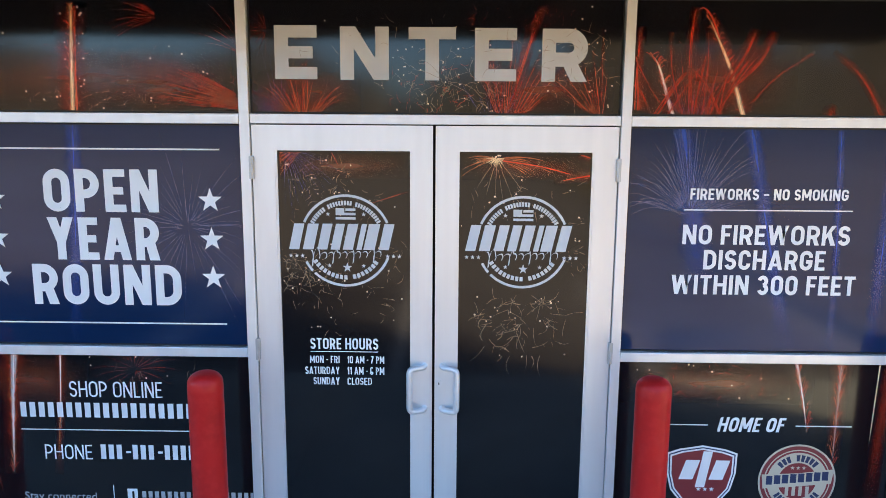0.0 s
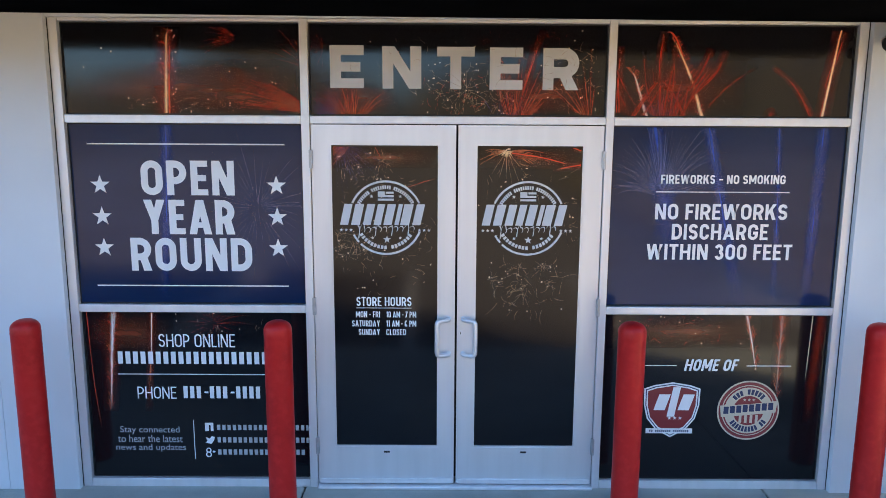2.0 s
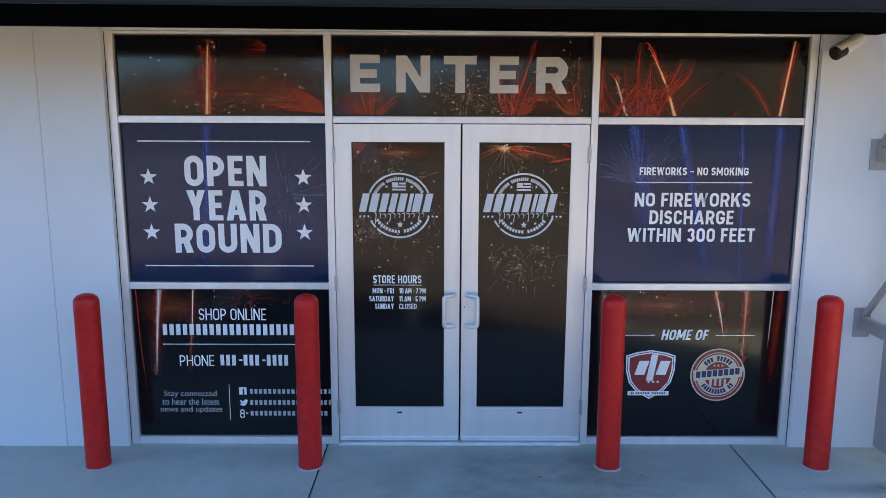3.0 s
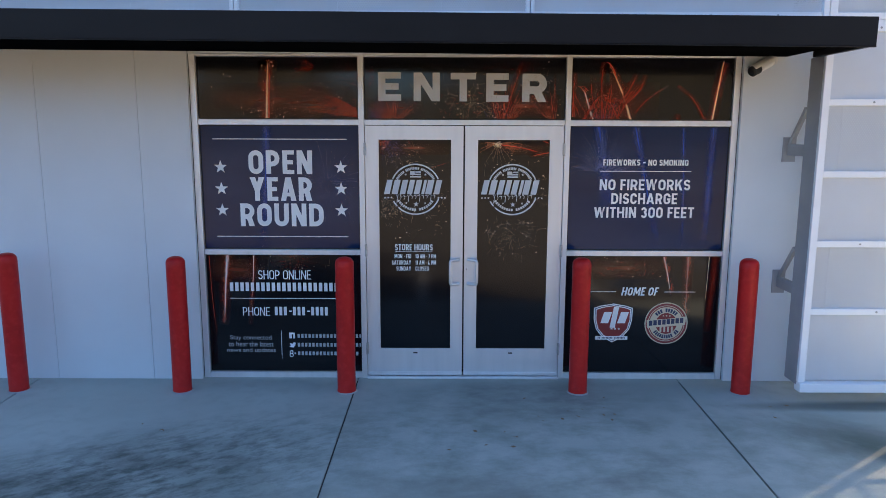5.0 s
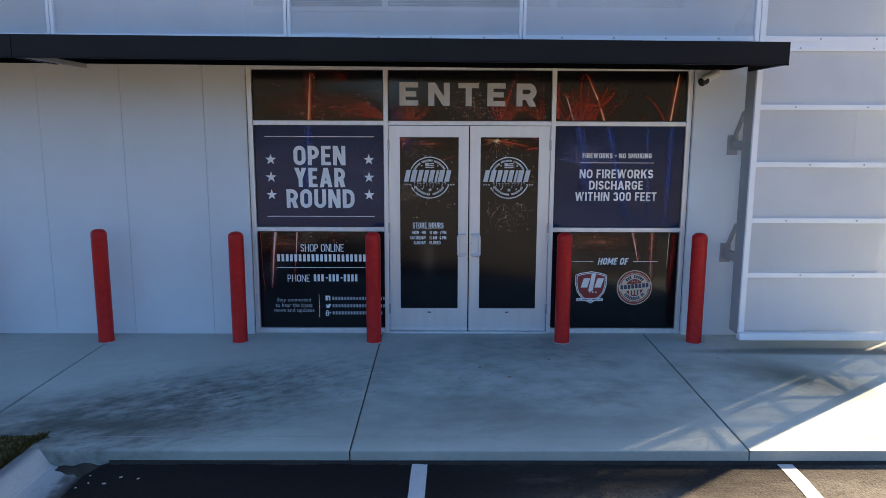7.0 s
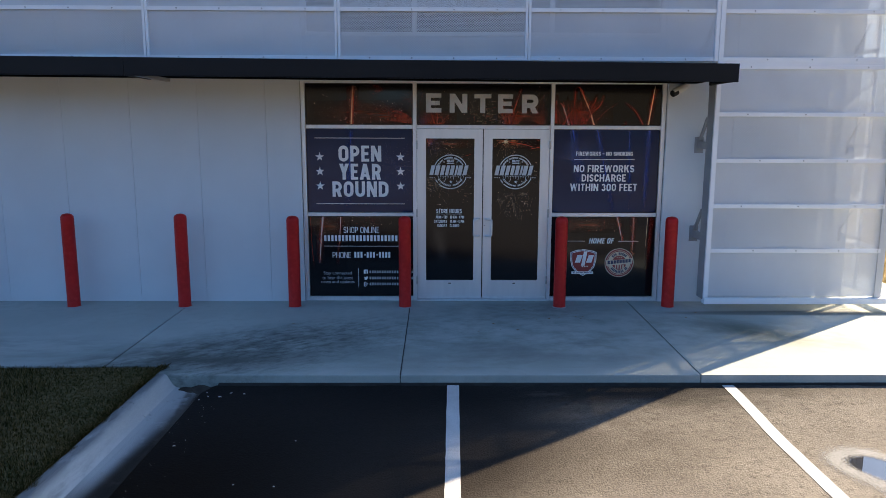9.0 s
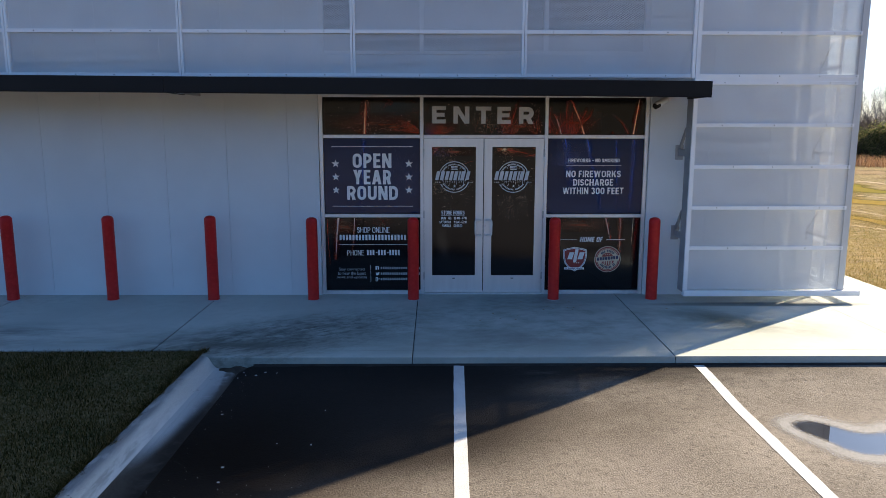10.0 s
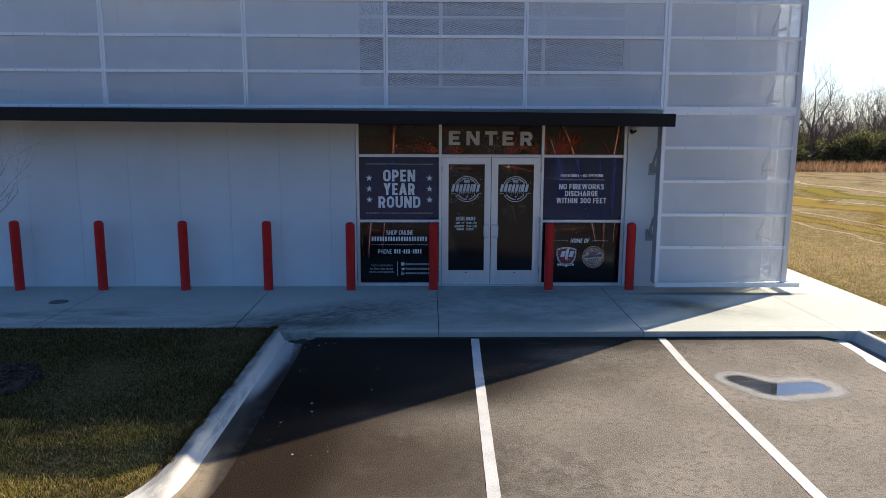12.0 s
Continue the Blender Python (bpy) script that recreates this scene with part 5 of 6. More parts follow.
bar(W_HOME, 1.271, 1.581, 0.383, 0.418, TX - 0.003, "letter", "badge_banner")
blocks(W_HOME, 1.295, 1.56, 0.393, 0.408, TX - 0.0036, 20, "badge_blue", skip=(2, 11))
CX, CZ = 1.945, 0.545
for k, (r, mat) in enumerate(((0.206, "badge_cream"), (0.196, "badge_red"), (0.176, "badge_cream"), (0.170, "badge_red"), (0.160, "badge_cream"), (0.102, "badge_red"))):
    disc(W_HOME, CX, CZ, r, TX - 0.0006 * k, mat)
arc_blocks(W_HOME, CX, CZ, 0.112, 0.148, 140, 40, 9, TX - 0.004, "badge_blue", (3,))
arc_blocks(W_HOME, CX, CZ, 0.112, 0.148, 215, 330, 12, TX - 0.004, "badge_blue", (9,))
for k in range(4):
    bar(W_HOME, CX - 0.06 + 0.036 * k, CX - 0.042 + 0.036 * k, CZ - 0.085, CZ - 0.03, TX - 0.0044, "badge_cream", "badge_stripe")
shape("badge_ribbon", [(CX - 0.18, CZ - 0.045), (CX, CZ - 0.03), (CX + 0.18, CZ - 0.012), (CX + 0.19, CZ + 0.07), (CX, CZ + 0.045), (CX - 0.19, CZ + 0.035)], M["badge_cream"], W_HOME, TX - 0.005)
for k in range(8):
    a = CX - 0.165 + 0.042 * k
    bar(W_HOME, a, a + 0.033, CZ - 0.022 + 0.004 * k, CZ + 0.028 + 0.004 * k, TX - 0.0056, "badge_blue", "badge_emblem")
for x in (-0.03, 0.0, 0.03):
    star(W_HOME, CX + x, CZ + 0.075, 0.012, TX - 0.0056, "badge_cream")

for c, a, b, z0, z1 in (("E", -0.788, -0.579, 2.625, 2.881), ("N", -0.465, -0.226, 2.623, 2.876), ("T", -0.129, 0.101, 2.622, 2.875), ("E", 0.195, 0.398, 2.620, 2.872), ("R", 0.522, 0.744, 2.619, 2.870)):
    capitals(W_TC, c, a, b, z0, z1, TX, 0.265, mat="letter_grey")


def door_logo(d, cx, cz, y):
    """The shop's badge as plain shapes."""
    m = "logo_grey"
    arc_band(d, cx, cz, 0.225, 0.238, 24, 156, y, m)
    arc_band(d, cx, cz, 0.225, 0.238, 208, 222, y, m)
    arc_band(d, cx, cz, 0.225, 0.238, 226, 338, y, m)
    arc_blocks(d, cx, cz, 0.183, 0.206, 152, 28, 29, y, m, (7, 17))
    arc_blocks(d, cx, cz, 0.178, 0.201, 212, 328, 17, y, m, (9,))
    widths = (0.07, 0.075, 0.068, 0.062, 0.07, 0.036, 0.078, 0.07)
    x = cx - 0.292
    for w in widths:
        shape("plain_name_bar", [(x, cz - 0.045), (x + w * 0.74, cz - 0.045), (x + w * 0.74 + 0.03, cz + 0.088), (x + 0.03, cz + 0.088)], M[m], d, y - 0.0005)
        x += w
    bm = bmesh.new()
    rows = []
    for k in range(141):
        f = k / 140
        a = f * 2 * math.pi * 10.5
        tall = 0.016 + 0.028 * (math.sin(f * 23) > 0.72) + 0.012 * (f < 0.06)
        px, pz = cx - 0.185 + 0.365 * f + 0.010 * math.sin(a + 0.6), cz - 0.078 + tall * math.cos(a) + 0.012 * f
        rows.append((bm.verts.new((px - 0.002, y - 0.0015, pz - 0.0028)), bm.verts.new((px + 0.002, y - 0.0015 - 0.00001 * k, pz + 0.0028))))
    for q, r in zip(rows, rows[1:]):
        bm.faces.new((q[0], q[1], r[1], r[0]))
    part("plain_script_line", bm, M[m], d)
    for k in range(3):
        star(d, cx - 0.283 + 0.03 * k, cz - 0.078, 0.012, y, m)
        star(d, cx + 0.213 + 0.03 * k, cz - 0.078, 0.012, y, m)
    star(d, cx + 0.006, cz - 0.138, 0.026, y, m)
    for a, b in ((-0.085, -0.128), (0.09, -0.128), (-0.09, 0.137), (0.092, 0.137)):
        star(d, cx + a, cz + b, 0.012, y, m)
    for k, (a, b) in enumerate(((0.0, 0.051), (-0.05, 0.051), (-0.05, 0.051))):
        bar(d, cx + a, cx + b, cz + 0.154 - 0.022 * k, cz + 0.167 - 0.022 * k, y, m, "flag_stripe")
    bar(d, cx - 0.05, cx - 0.006, cz + 0.136, cz + 0.168, y - 0.0005, m, "flag_field")


DY = 0.0105
for d, x0, x1 in ((door_l, -0.788, -0.122), (door_r, 0.126, 0.785)):
    p = Print(d, x0, x1, 0.294, 2.275, 0.0138)
    p.trail("haze", [(0.0, 0.97), (1.0, 0.97)], 0.16)
    if d is door_l:
        p.fan("trail_red", 0.24, 1.03, -170, -128, 14, 0.36, 0.006, 0.05)
        p.fan("trail_orange", 0.24, 1.03, -165, -130, 7, 0.32, 0.005, 0.05)
        p.trail("trail_red", [(0.4, 1.0), (0.45, 0.97), (0.49, 0.94)], 0.005, 0.003)
        p.trail("trail_red", [(0.72, 0.87), (0.86, 0.885), (1.0, 0.9)], 0.004, 0.01)
        p.cloud(0.3, 0.93, 0.28, 0.05, 40, 12)
        p.cloud(0.5, 0.72, 0.5, 0.2, 110, 22)
        p.fan("spark_violet", 0.05, 1.02, -90, -20, 14, 0.4, 0.004, 0.05)
        p.cloud(0.2, 0.68, 0.2, 0.05, 50, 4, "squiggle", 0.09)
    else:
        p.fan("trail_orange", 0.28, 0.985, -26, 4, 9, 0.34, 0.007, 0.1)
        p.fan("trail_orange", 0.28, 0.985, 172, 204, 9, 0.22, 0.007, 0.1)
        p.fan("squiggle", 0.28, 0.985, -120, -50, 6, 0.3, 0.004, 0.1)
        p.fan("trail_gold", 0.28, 0.985, -180, 0, 16, 0.06, 0.006, 0.0)
        for a, b, w in (([(0.33, 0.978), (0.65, 0.962), (0.97, 0.933)], 0.020, 0.010), ([(1.0, 0.943), (0.86, 0.935), (0.72, 0.924)], 0.020, 0.005), ([(1.0, 0.985), (0.94, 0.992), (0.88, 0.999)], 0.016, 0.006)):
            p.trail("glow_red", a, b * 4, w * 4)
            p.trail("trail_red", a, b, w)
            p.trail("trail_orange", a, b * 0.45, w * 0.3)
        p.dots(0.28, 0.985, 0.03, 0.008, 6)
        p.cloud(0.5, 0.88, 0.5, 0.1, 40, 14)
        p.cloud(0.5, 0.55, 0.38, 0.09, 90, 20, "squiggle", 0.09)
        p.cloud(0.9, 0.75, 0.1, 0.1, 16, 2)
    p.done()
door_logo(door_l, -0.450, 1.820, DY)
door_logo(door_r, 0.450, 1.820, DY)
capitals(door_l, "STORE HOURS", -0.645, -0.289, 1.246, 1.306, DY, 0.16)
bar(door_l, -0.645, -0.289, 1.231, 1.235, DY)
for text, a, b, c, e in (("MON - FRI", -0.649, -0.493, 1.170, 1.210), ("10 AM - 7 PM", -0.452, -0.258, 1.170, 1.210), ("SATURDAY", -0.675, -0.494, 1.109, 1.150),
                         ("11 AM - 6 PM", -0.453, -0.258, 1.109, 1.150), ("SUNDAY", -0.633, -0.494, 1.052, 1.092), ("CLOSED", -0.453, -0.324, 1.052, 1.092)):
    capitals(door_l, text, a, b, c, e, DY, 0.15)

# ---- security camera ----
seccam = thing("security_camera", "white bullet security camera with a black lens hood", "security camera")
M["cam_white"] = surface("white_camera_shell", (0.88, 0.87, 0.85), 0.35, color2=(0.74, 0.73, 0.70), scale=8)
back, tip = Vector((2.705, -0.115, 2.972)), Vector((2.495, -0.20, 2.872))
fwd = (tip - back).normalized()
over = Vector((0, 0, 1)) - fwd * fwd.z
over.normalize()
part("body", tube([back, back + fwd * 0.014, back + fwd * 0.16], [0.033, 0.040, 0.041], 18), M["cam_white"], seccam)
part("lens_hood", tube([back + fwd * 0.161, tip - fwd * 0.012, tip], [0.045, 0.046, 0.036], 18), M["rubber"], seccam, "black lens hood")
side = fwd.cross(over)
bm = bmesh.new()
rows = []
for f in (0.0, 0.235):
    rows.append([bm.verts.new(back + fwd * f + side * (0.054 * math.cos(a)) + over * (0.052 * math.sin(a) + h)) for h in (0.002, 0.006) for a in (radians(18 * k) for k in range(1, 10))])
for k in range(17):
    if k != 8:
        bm.faces.new((rows[0][k], rows[0][k + 1], rows[1][k + 1], rows[1][k]))
for r in rows:
    for k in range(8):
        bm.faces.new((r[k], r[k + 1], r[k + 10], r[k + 9]))
for k in (0, 8):
    bm.faces.new((rows[0][k], rows[1][k], rows[1][k + 9], rows[0][k + 9]))
bmesh.ops.recalc_face_normals(bm, faces=bm.faces)
part("sunshield", bm, M["cam_white"], seccam)
part("arm", tube(rounded([back + fwd * 0.02, Vector((2.728, -0.10, 2.975)), Vector((2.74, FACE + 0.002, 2.985))], 0.01), 0.013, 10), M["cam_white"], seccam)
part("wall_plate", tube([(2.74, FACE - 0.018, 2.985), (2.74, FACE - 0.001, 2.985)], 0.04, 20), M["cam_white"], seccam)

# ---- manhole cover in the pavement ----
cover = thing("manhole_cover", "round dark drain cover set in concrete", "manhole cover")
M["cast_iron"] = surface("rusty_cast_iron", (0.12, 0.115, 0.10), 0.8, 0.1, color2=(0.17, 0.15, 0.12), scale=14, bump=0.6, bump_scale=60)
part("lid", lathe([(0.0, 0.008), (0.10, 0.008), (0.105, 0.005), (0.112, 0.008), (0.145, 0.008), (0.150, 0.006), (0.155, 0.001)], 32), M["cast_iron"], cover)
cover.location = (-7.42, -1.28, 0.0)

# ---- puddle ----
M["water"] = surface("standing_water", (0.02, 0.018, 0.016), 0.015, ior=1.75)
M["salt"] = surface("pale_dried_rim", (0.26, 0.255, 0.248), 0.8, color2=(0.19, 0.185, 0.178), scale=6, fine=(0.33, 0.325, 0.315), fine_scale=90, bump=0.3, bump_scale=160)
puddle = thing("puddle", "shallow puddle with a pale dried rim on asphalt", "puddle")


def wet(x, y):
    """Depth of the hollow that the water fills: three shallow dips run together."""
    return sum(math.exp(-((x - cx) ** 2 + (y - cy) ** 2) / (r * r)) for cx, cy, r in ((2.71, -4.78, 0.26), (2.95, -5.16, 0.31), (3.48, -5.06, 0.33)))


def blob(level, wob, z, n=120):
    """Shore line of the hollow at one water level, walked round its middle."""
    out = []
    for k in range(n):
        a = 2 * math.pi * k / n
        lo, hi = 0.0, 1.6
        for _ in range(24):
            r = (lo + hi) / 2
            lo, hi = (r, hi) if wet(3.0 + r * math.cos(a), -5.04 + r * math.sin(a)) > level else (lo, r)
        s = lo * (1 + wob * noise.noise(Vector((math.cos(a) * 2.2, math.sin(a) * 2.2, 3.0))) + 0.5 * wob * noise.noise(Vector((math.cos(a) * 9, math.sin(a) * 9, 8.0))))
        out.append(Vector((3.0 + s * math.cos(a), -5.04 + s * math.sin(a), z)))
    return out


def fading(mat, scale, reach, least=-0.42):
    """Lets a material thin out, in specks, towards the outer edge that the UV's first axis names."""
    nodes, link = mat.node_tree.nodes, mat.node_tree.links.new
    uv, sep = nodes.new("ShaderNodeTexCoord"), nodes.new("ShaderNodeSeparateXYZ")
    tex, geo = nodes.new("ShaderNodeTexNoise"), nodes.new("ShaderNodeNewGeometry")
    tex.inputs["Scale"].default_value, tex.inputs["Detail"].default_value = scale, 6.0
    link(uv.outputs["UV"], sep.inputs["Vector"])
    link(geo.outputs["Position"], tex.inputs["Vector"])
    add, rng2 = nodes.new("ShaderNodeMath"), nodes.new("ShaderNodeMapRange")
    add.operation = "SUBTRACT"
    link(tex.outputs["Fac"], add.inputs[0])
    link(sep.outputs["X"], add.inputs[1])
    rng2.inputs["From Min"].default_value, rng2.inputs["From Max"].default_value = least, reach
    link(add.outputs["Value"], rng2.inputs["Value"])
    clear, mix = nodes.new("ShaderNodeBsdfTransparent"), nodes.new("ShaderNodeMixShader")
    link(rng2.outputs["Result"], mix.inputs["Fac"])
    link(clear.outputs["BSDF"], mix.inputs[1])
    link(nodes["Principled BSDF"].outputs["BSDF"], mix.inputs[2])
    link(mix.outputs["Shader"], nodes["Material Output"].inputs["Surface"])


fading(M["salt"], 70.0, 0.22)
bm = bmesh.new()
uv = bm.loops.layers.uv.new("UVMap")
rings = [([bm.verts.new(c) for c in blob(level, 0.05, -0.1452)], q) for level, q in ((0.86, 1.0), (0.62, 0.40), (0.40, 0.40), (0.11, 1.0))]
for (ring_a, qa), (ring_b, qb) in zip(rings, rings[1:]):
    for k in range(len(ring_a)):
        j = (k + 1) % len(ring_a)
        face = bm.faces.new((ring_a[k], ring_b[k], ring_b[j], ring_a[j]))
        for loop, q in zip(face.loops, (qa, qb, qb, qa)):
            loop[uv].uv = (q, 0.5)
bmesh.ops.recalc_face_normals(bm, faces=bm.faces)
part("dried_rim", bm, M["salt"], puddle)
bm = bmesh.new()
bm.faces.new([bm.verts.new(c) for c in blob(0.52, 0.05, -0.1475)])
bmesh.ops.recalc_face_normals(bm, faces=bm.faces)
if next(iter(bm.faces)).normal.z < 0:
    bmesh.ops.reverse_faces(bm, faces=list(bm.faces))
part("water", bm, M["water"], puddle)

# ---- grass blades ----
def blades(count, where, tall, mat, name, label, seed):
    rng = np.random.default_rng(seed)
    xy = where(rng, count)
    n = len(xy)
    a = rng.uniform(0, 2 * np.pi, n)
    h = tall * rng.uniform(0.5, 1.3, n)
    w = 0.0018 + 0.002 * rng.random(n)
    lean = rng.uniform(0.3, 1.5, n) * h
    b = rng.uniform(0, 2 * np.pi, n)
    base = np.column_stack([xy, np.full(n, -0.03)])
    side = np.column_stack([np.cos(a) * w, np.sin(a) * w, np.zeros(n)])
    mid = base + np.column_stack([np.cos(b) * lean * 0.35, np.sin(b) * lean * 0.35, h * 0.62 + 0.01])
    tip = base + np.column_stack([np.cos(b) * lean, np.sin(b) * lean, h + 0.01])
    verts = np.stack([base - side, base + side, mid + side * 0.7, mid - side * 0.7, tip], 1).reshape(-1, 3)
    i = np.arange(n) * 5
    quads = np.column_stack([i, i + 1, i + 2, i + 3]).tolist()
    tris = np.column_stack([i + 3, i + 2, i + 4]).tolist()
    me = bpy.data.meshes.new(name)
    me.from_pydata(verts.tolist(), [], quads + tris)
    me.materials.append(mat)
    return tagged(new(name, me), label, "grass", kind="stuff")


def blade_mat(name, cols, through_light=0.4):
    mat = surface(name, cols[0], 0.8, ior=1.15)
    nodes, link = mat.node_tree.nodes, mat.node_tree.links.new
    geo, ramp = nodes.new("ShaderNodeNewGeometry"), nodes.new("ShaderNodeValToRGB")
    ramp.color_ramp.elements[0].color = (*cols[0], 1)
    ramp.color_ramp.elements[1].color = (*cols[-1], 1)
    for k, c in enumerate(cols[1:-1]):
        e = ramp.color_ramp.elements.new((k + 1) / (len(cols) - 1))
        e.color = (*c, 1)
    link(geo.outputs["Random Per Island"], ramp.inputs["Fac"])
    link(ramp.outputs["Color"], nodes["Principled BSDF"].inputs["Base Color"])
    thin, mix = nodes.new("ShaderNodeBsdfTranslucent"), nodes.new("ShaderNodeMixShader")
    mix.inputs["Fac"].default_value = through_light
    link(ramp.outputs["Color"], thin.inputs["Color"])
    link(nodes["Principled BSDF"].outputs["BSDF"], mix.inputs[1])
    link(thin.outputs["BSDF"], mix.inputs[2])
    link(mix.outputs["Shader"], nodes["Material Output"].inputs["Surface"])
    return mat


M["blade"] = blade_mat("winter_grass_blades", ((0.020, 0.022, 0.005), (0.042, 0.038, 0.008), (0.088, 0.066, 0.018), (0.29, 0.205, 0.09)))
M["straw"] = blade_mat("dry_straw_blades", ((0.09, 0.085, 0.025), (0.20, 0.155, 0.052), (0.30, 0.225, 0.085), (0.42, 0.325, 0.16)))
# Lighter copy of the island's blades for sunny ground: sunlight put into the colour.
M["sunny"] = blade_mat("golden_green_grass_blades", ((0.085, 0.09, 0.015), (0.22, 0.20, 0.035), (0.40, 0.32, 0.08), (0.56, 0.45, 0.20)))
M["reed"] = blade_mat("dry_reeds", ((0.20, 0.115, 0.055), (0.36, 0.22, 0.12), (0.50, 0.34, 0.20)))


def on_island(rng, n):
    p = np.column_stack([rng.uniform(-9.5, -3.40, n), rng.uniform(-8.2, -2.86, n)])
    cut = (p[:, 1] < -7.3) & (((p[:, 0] + 4.77) ** 2 + (p[:, 1] + 7.3) ** 2 > 1.3 ** 2)) & (p[:, 0] > -4.77)
    return p[~cut & (np.hypot(p[:, 0] + 6.35, p[:, 1] + 5.2) > 0.62)]


def lit_edge(rng, n):
    p = np.column_stack([rng.uniform(-9.5, -3.40, n), rng.uniform(-8.6, -6.3, n)])
    cut = (p[:, 1] < -7.3) & (((p[:, 0] + 4.77) ** 2 + (p[:, 1] + 7.3) ** 2 > 1.27 ** 2)) & (p[:, 0] > -4.77)
    return p[~cut & (np.sin(p[:, 0] * 5.3 + p[:, 1] * 3.1) + np.sin(p[:, 1] * 7.7 - p[:, 0] * 2.3) + rng.normal(0, 0.8, n) > 0)]


def by_pavement(rng, n):
    d = rng.random(n) ** 1.6
    return np.column_stack([6.50 + d * 9.0, rng.uniform(-3.3, 13, n)])


def by_kerb(rng, n):
    return np.column_stack([rng.uniform(5.25, 9.0, n), rng.uniform(-5.5, -3.16, n)])


def kerb_edge(rng, n):
    y = rng.uniform(-7.3, -2.88, n)
    reach = 0.045 * np.sin(y * 9.1) * np.sin(y * 3.3 + 1) + 0.03 * np.sin(y * 23.0) - 0.005
    return np.column_stack([-3.42 + reach * rng.random(n) - 0.05 * rng.random(n), y])


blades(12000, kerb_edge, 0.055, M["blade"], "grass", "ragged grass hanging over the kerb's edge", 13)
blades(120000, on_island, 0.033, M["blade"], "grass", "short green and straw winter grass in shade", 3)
blades(70000, lit_edge, 0.045, M["sunny"], "dry_grass", "clumps of dry grass along the kerb, sunlight added to their colour", 9)
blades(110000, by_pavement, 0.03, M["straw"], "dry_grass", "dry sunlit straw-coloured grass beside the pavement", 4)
blades(16000, by_kerb, 0.035, M["straw"], "dry_grass", "dry sunlit grass behind the kerb", 5)

# ---- small bare tree with its mulch bed ----
M["bark"] = surface("grey_brown_bark", (0.15, 0.12, 0.10), 0.9, color2=(0.09, 0.07, 0.058), scale=12, bump=0.6, bump_scale=60)
M["mulch"] = surface("dark_mulch", (0.028, 0.018, 0.013), 0.95, color2=(0.05, 0.032, 0.022), scale=15, bump=0.9, bump_scale=40)
M["dead_leaf"] = surface("dry_leaf", (0.22, 0.13, 0.07), 0.8, color2=(0.3, 0.2, 0.1), scale=30)


def branch(bm, rnd, p, d, length, r, depth, leaves=None, lift=0.12):
    pts, rads, q = [p], [r], p.copy()
    n = 4 if depth > 1 else 3
    for k in range(n):
        d = (d + Vector((rnd.uniform(-1, 1), rnd.uniform(-1, 1), rnd.uniform(-0.5, 1) + lift)) * 0.16).normalized()
        q = q + d * length / n
        pts.append(q.copy())
        rads.append(r * (1 - 0.6 * (k + 1) / n))
    tube(pts, rads, 5 if depth > 2 else 3, bm, False)
    if depth <= 0:
        if leaves is not None and rnd.random() < 0.5:
            leaves.append(pts[-1])
        return
    for k in range(rnd.randint(3, 4) if depth > 1 else rnd.randint(2, 3)):
        i = rnd.randint(1, n) if k else n
        a, b = rnd.uniform(0, 6.28), rnd.uniform(0.35, 0.9)
        side = d.orthogonal().normalized()
        side.rotate(Matrix.Rotation(a, 3, d))
        branch(bm, rnd, pts[i], (d * math.cos(b) + side * math.sin(b)).normalized(), length * rnd.uniform(0.55, 0.78), rads[i] * 0.72, depth - 1, leaves, lift)


def bare_tree(name, label, seed, tall, trunk_r, depth, place, leafy=0, group=""):
    rnd = random.Random(seed)
    t = thing(name, label, "tree", place, group)
    bm, ends = bmesh.new(), []
    branch(bm, rnd, Vector((0, 0, -0.05)), Vector((rnd.uniform(-0.1, 0.1), rnd.uniform(-0.1, 0.1), 1)), tall * 0.42, trunk_r, depth, ends)
    part("trunk", bm, M["bark"], t)
    if leafy:
        bm = bmesh.new()
        for e in ends[:: max(1, len(ends) // leafy)]:
            for _ in range(2):
                c = e + Vector((rnd.uniform(-0.05, 0.05), rnd.uniform(-0.05, 0.05), rnd.uniform(-0.05, 0.05)))
                u, v = Vector((rnd.uniform(-1, 1), rnd.uniform(-1, 1), rnd.uniform(-1, 1))).normalized() * 0.035, Vector((rnd.uniform(-1, 1), rnd.uniform(-1, 1), rnd.uniform(-1, 1))).normalized() * 0.02
                bm.faces.new([bm.verts.new(c + w) for w in (-u, v, u, -v)])
        part("leaf_cluster", bm, M["dead_leaf"], t, "few dry brown leaves")
    return t


young = bare_tree("young_tree", "slender bare young tree in a mulch bed", 21, 4.0, 0.04, 4, (-6.8, -5.2, 0.02), 9)
young.scale = (0.78, 0.78, 1.0)
bed = thing("mulch_bed", "dark shredded bark mulch around the young tree", "mulch", (-6.4, -5.2, -0.02))
rnd = random.Random(5)
bm = bmesh.new()
bmesh.ops.create_uvsphere(bm, u_segments=26, v_segments=10, radius=0.66)
for v in bm.verts:
    v.co.z = max(v.co.z, -0.1) * 0.12 + 0.02 * noise.noise(v.co * 6)
part("mound", bm, M["mulch"], bed)
bm = bmesh.new()
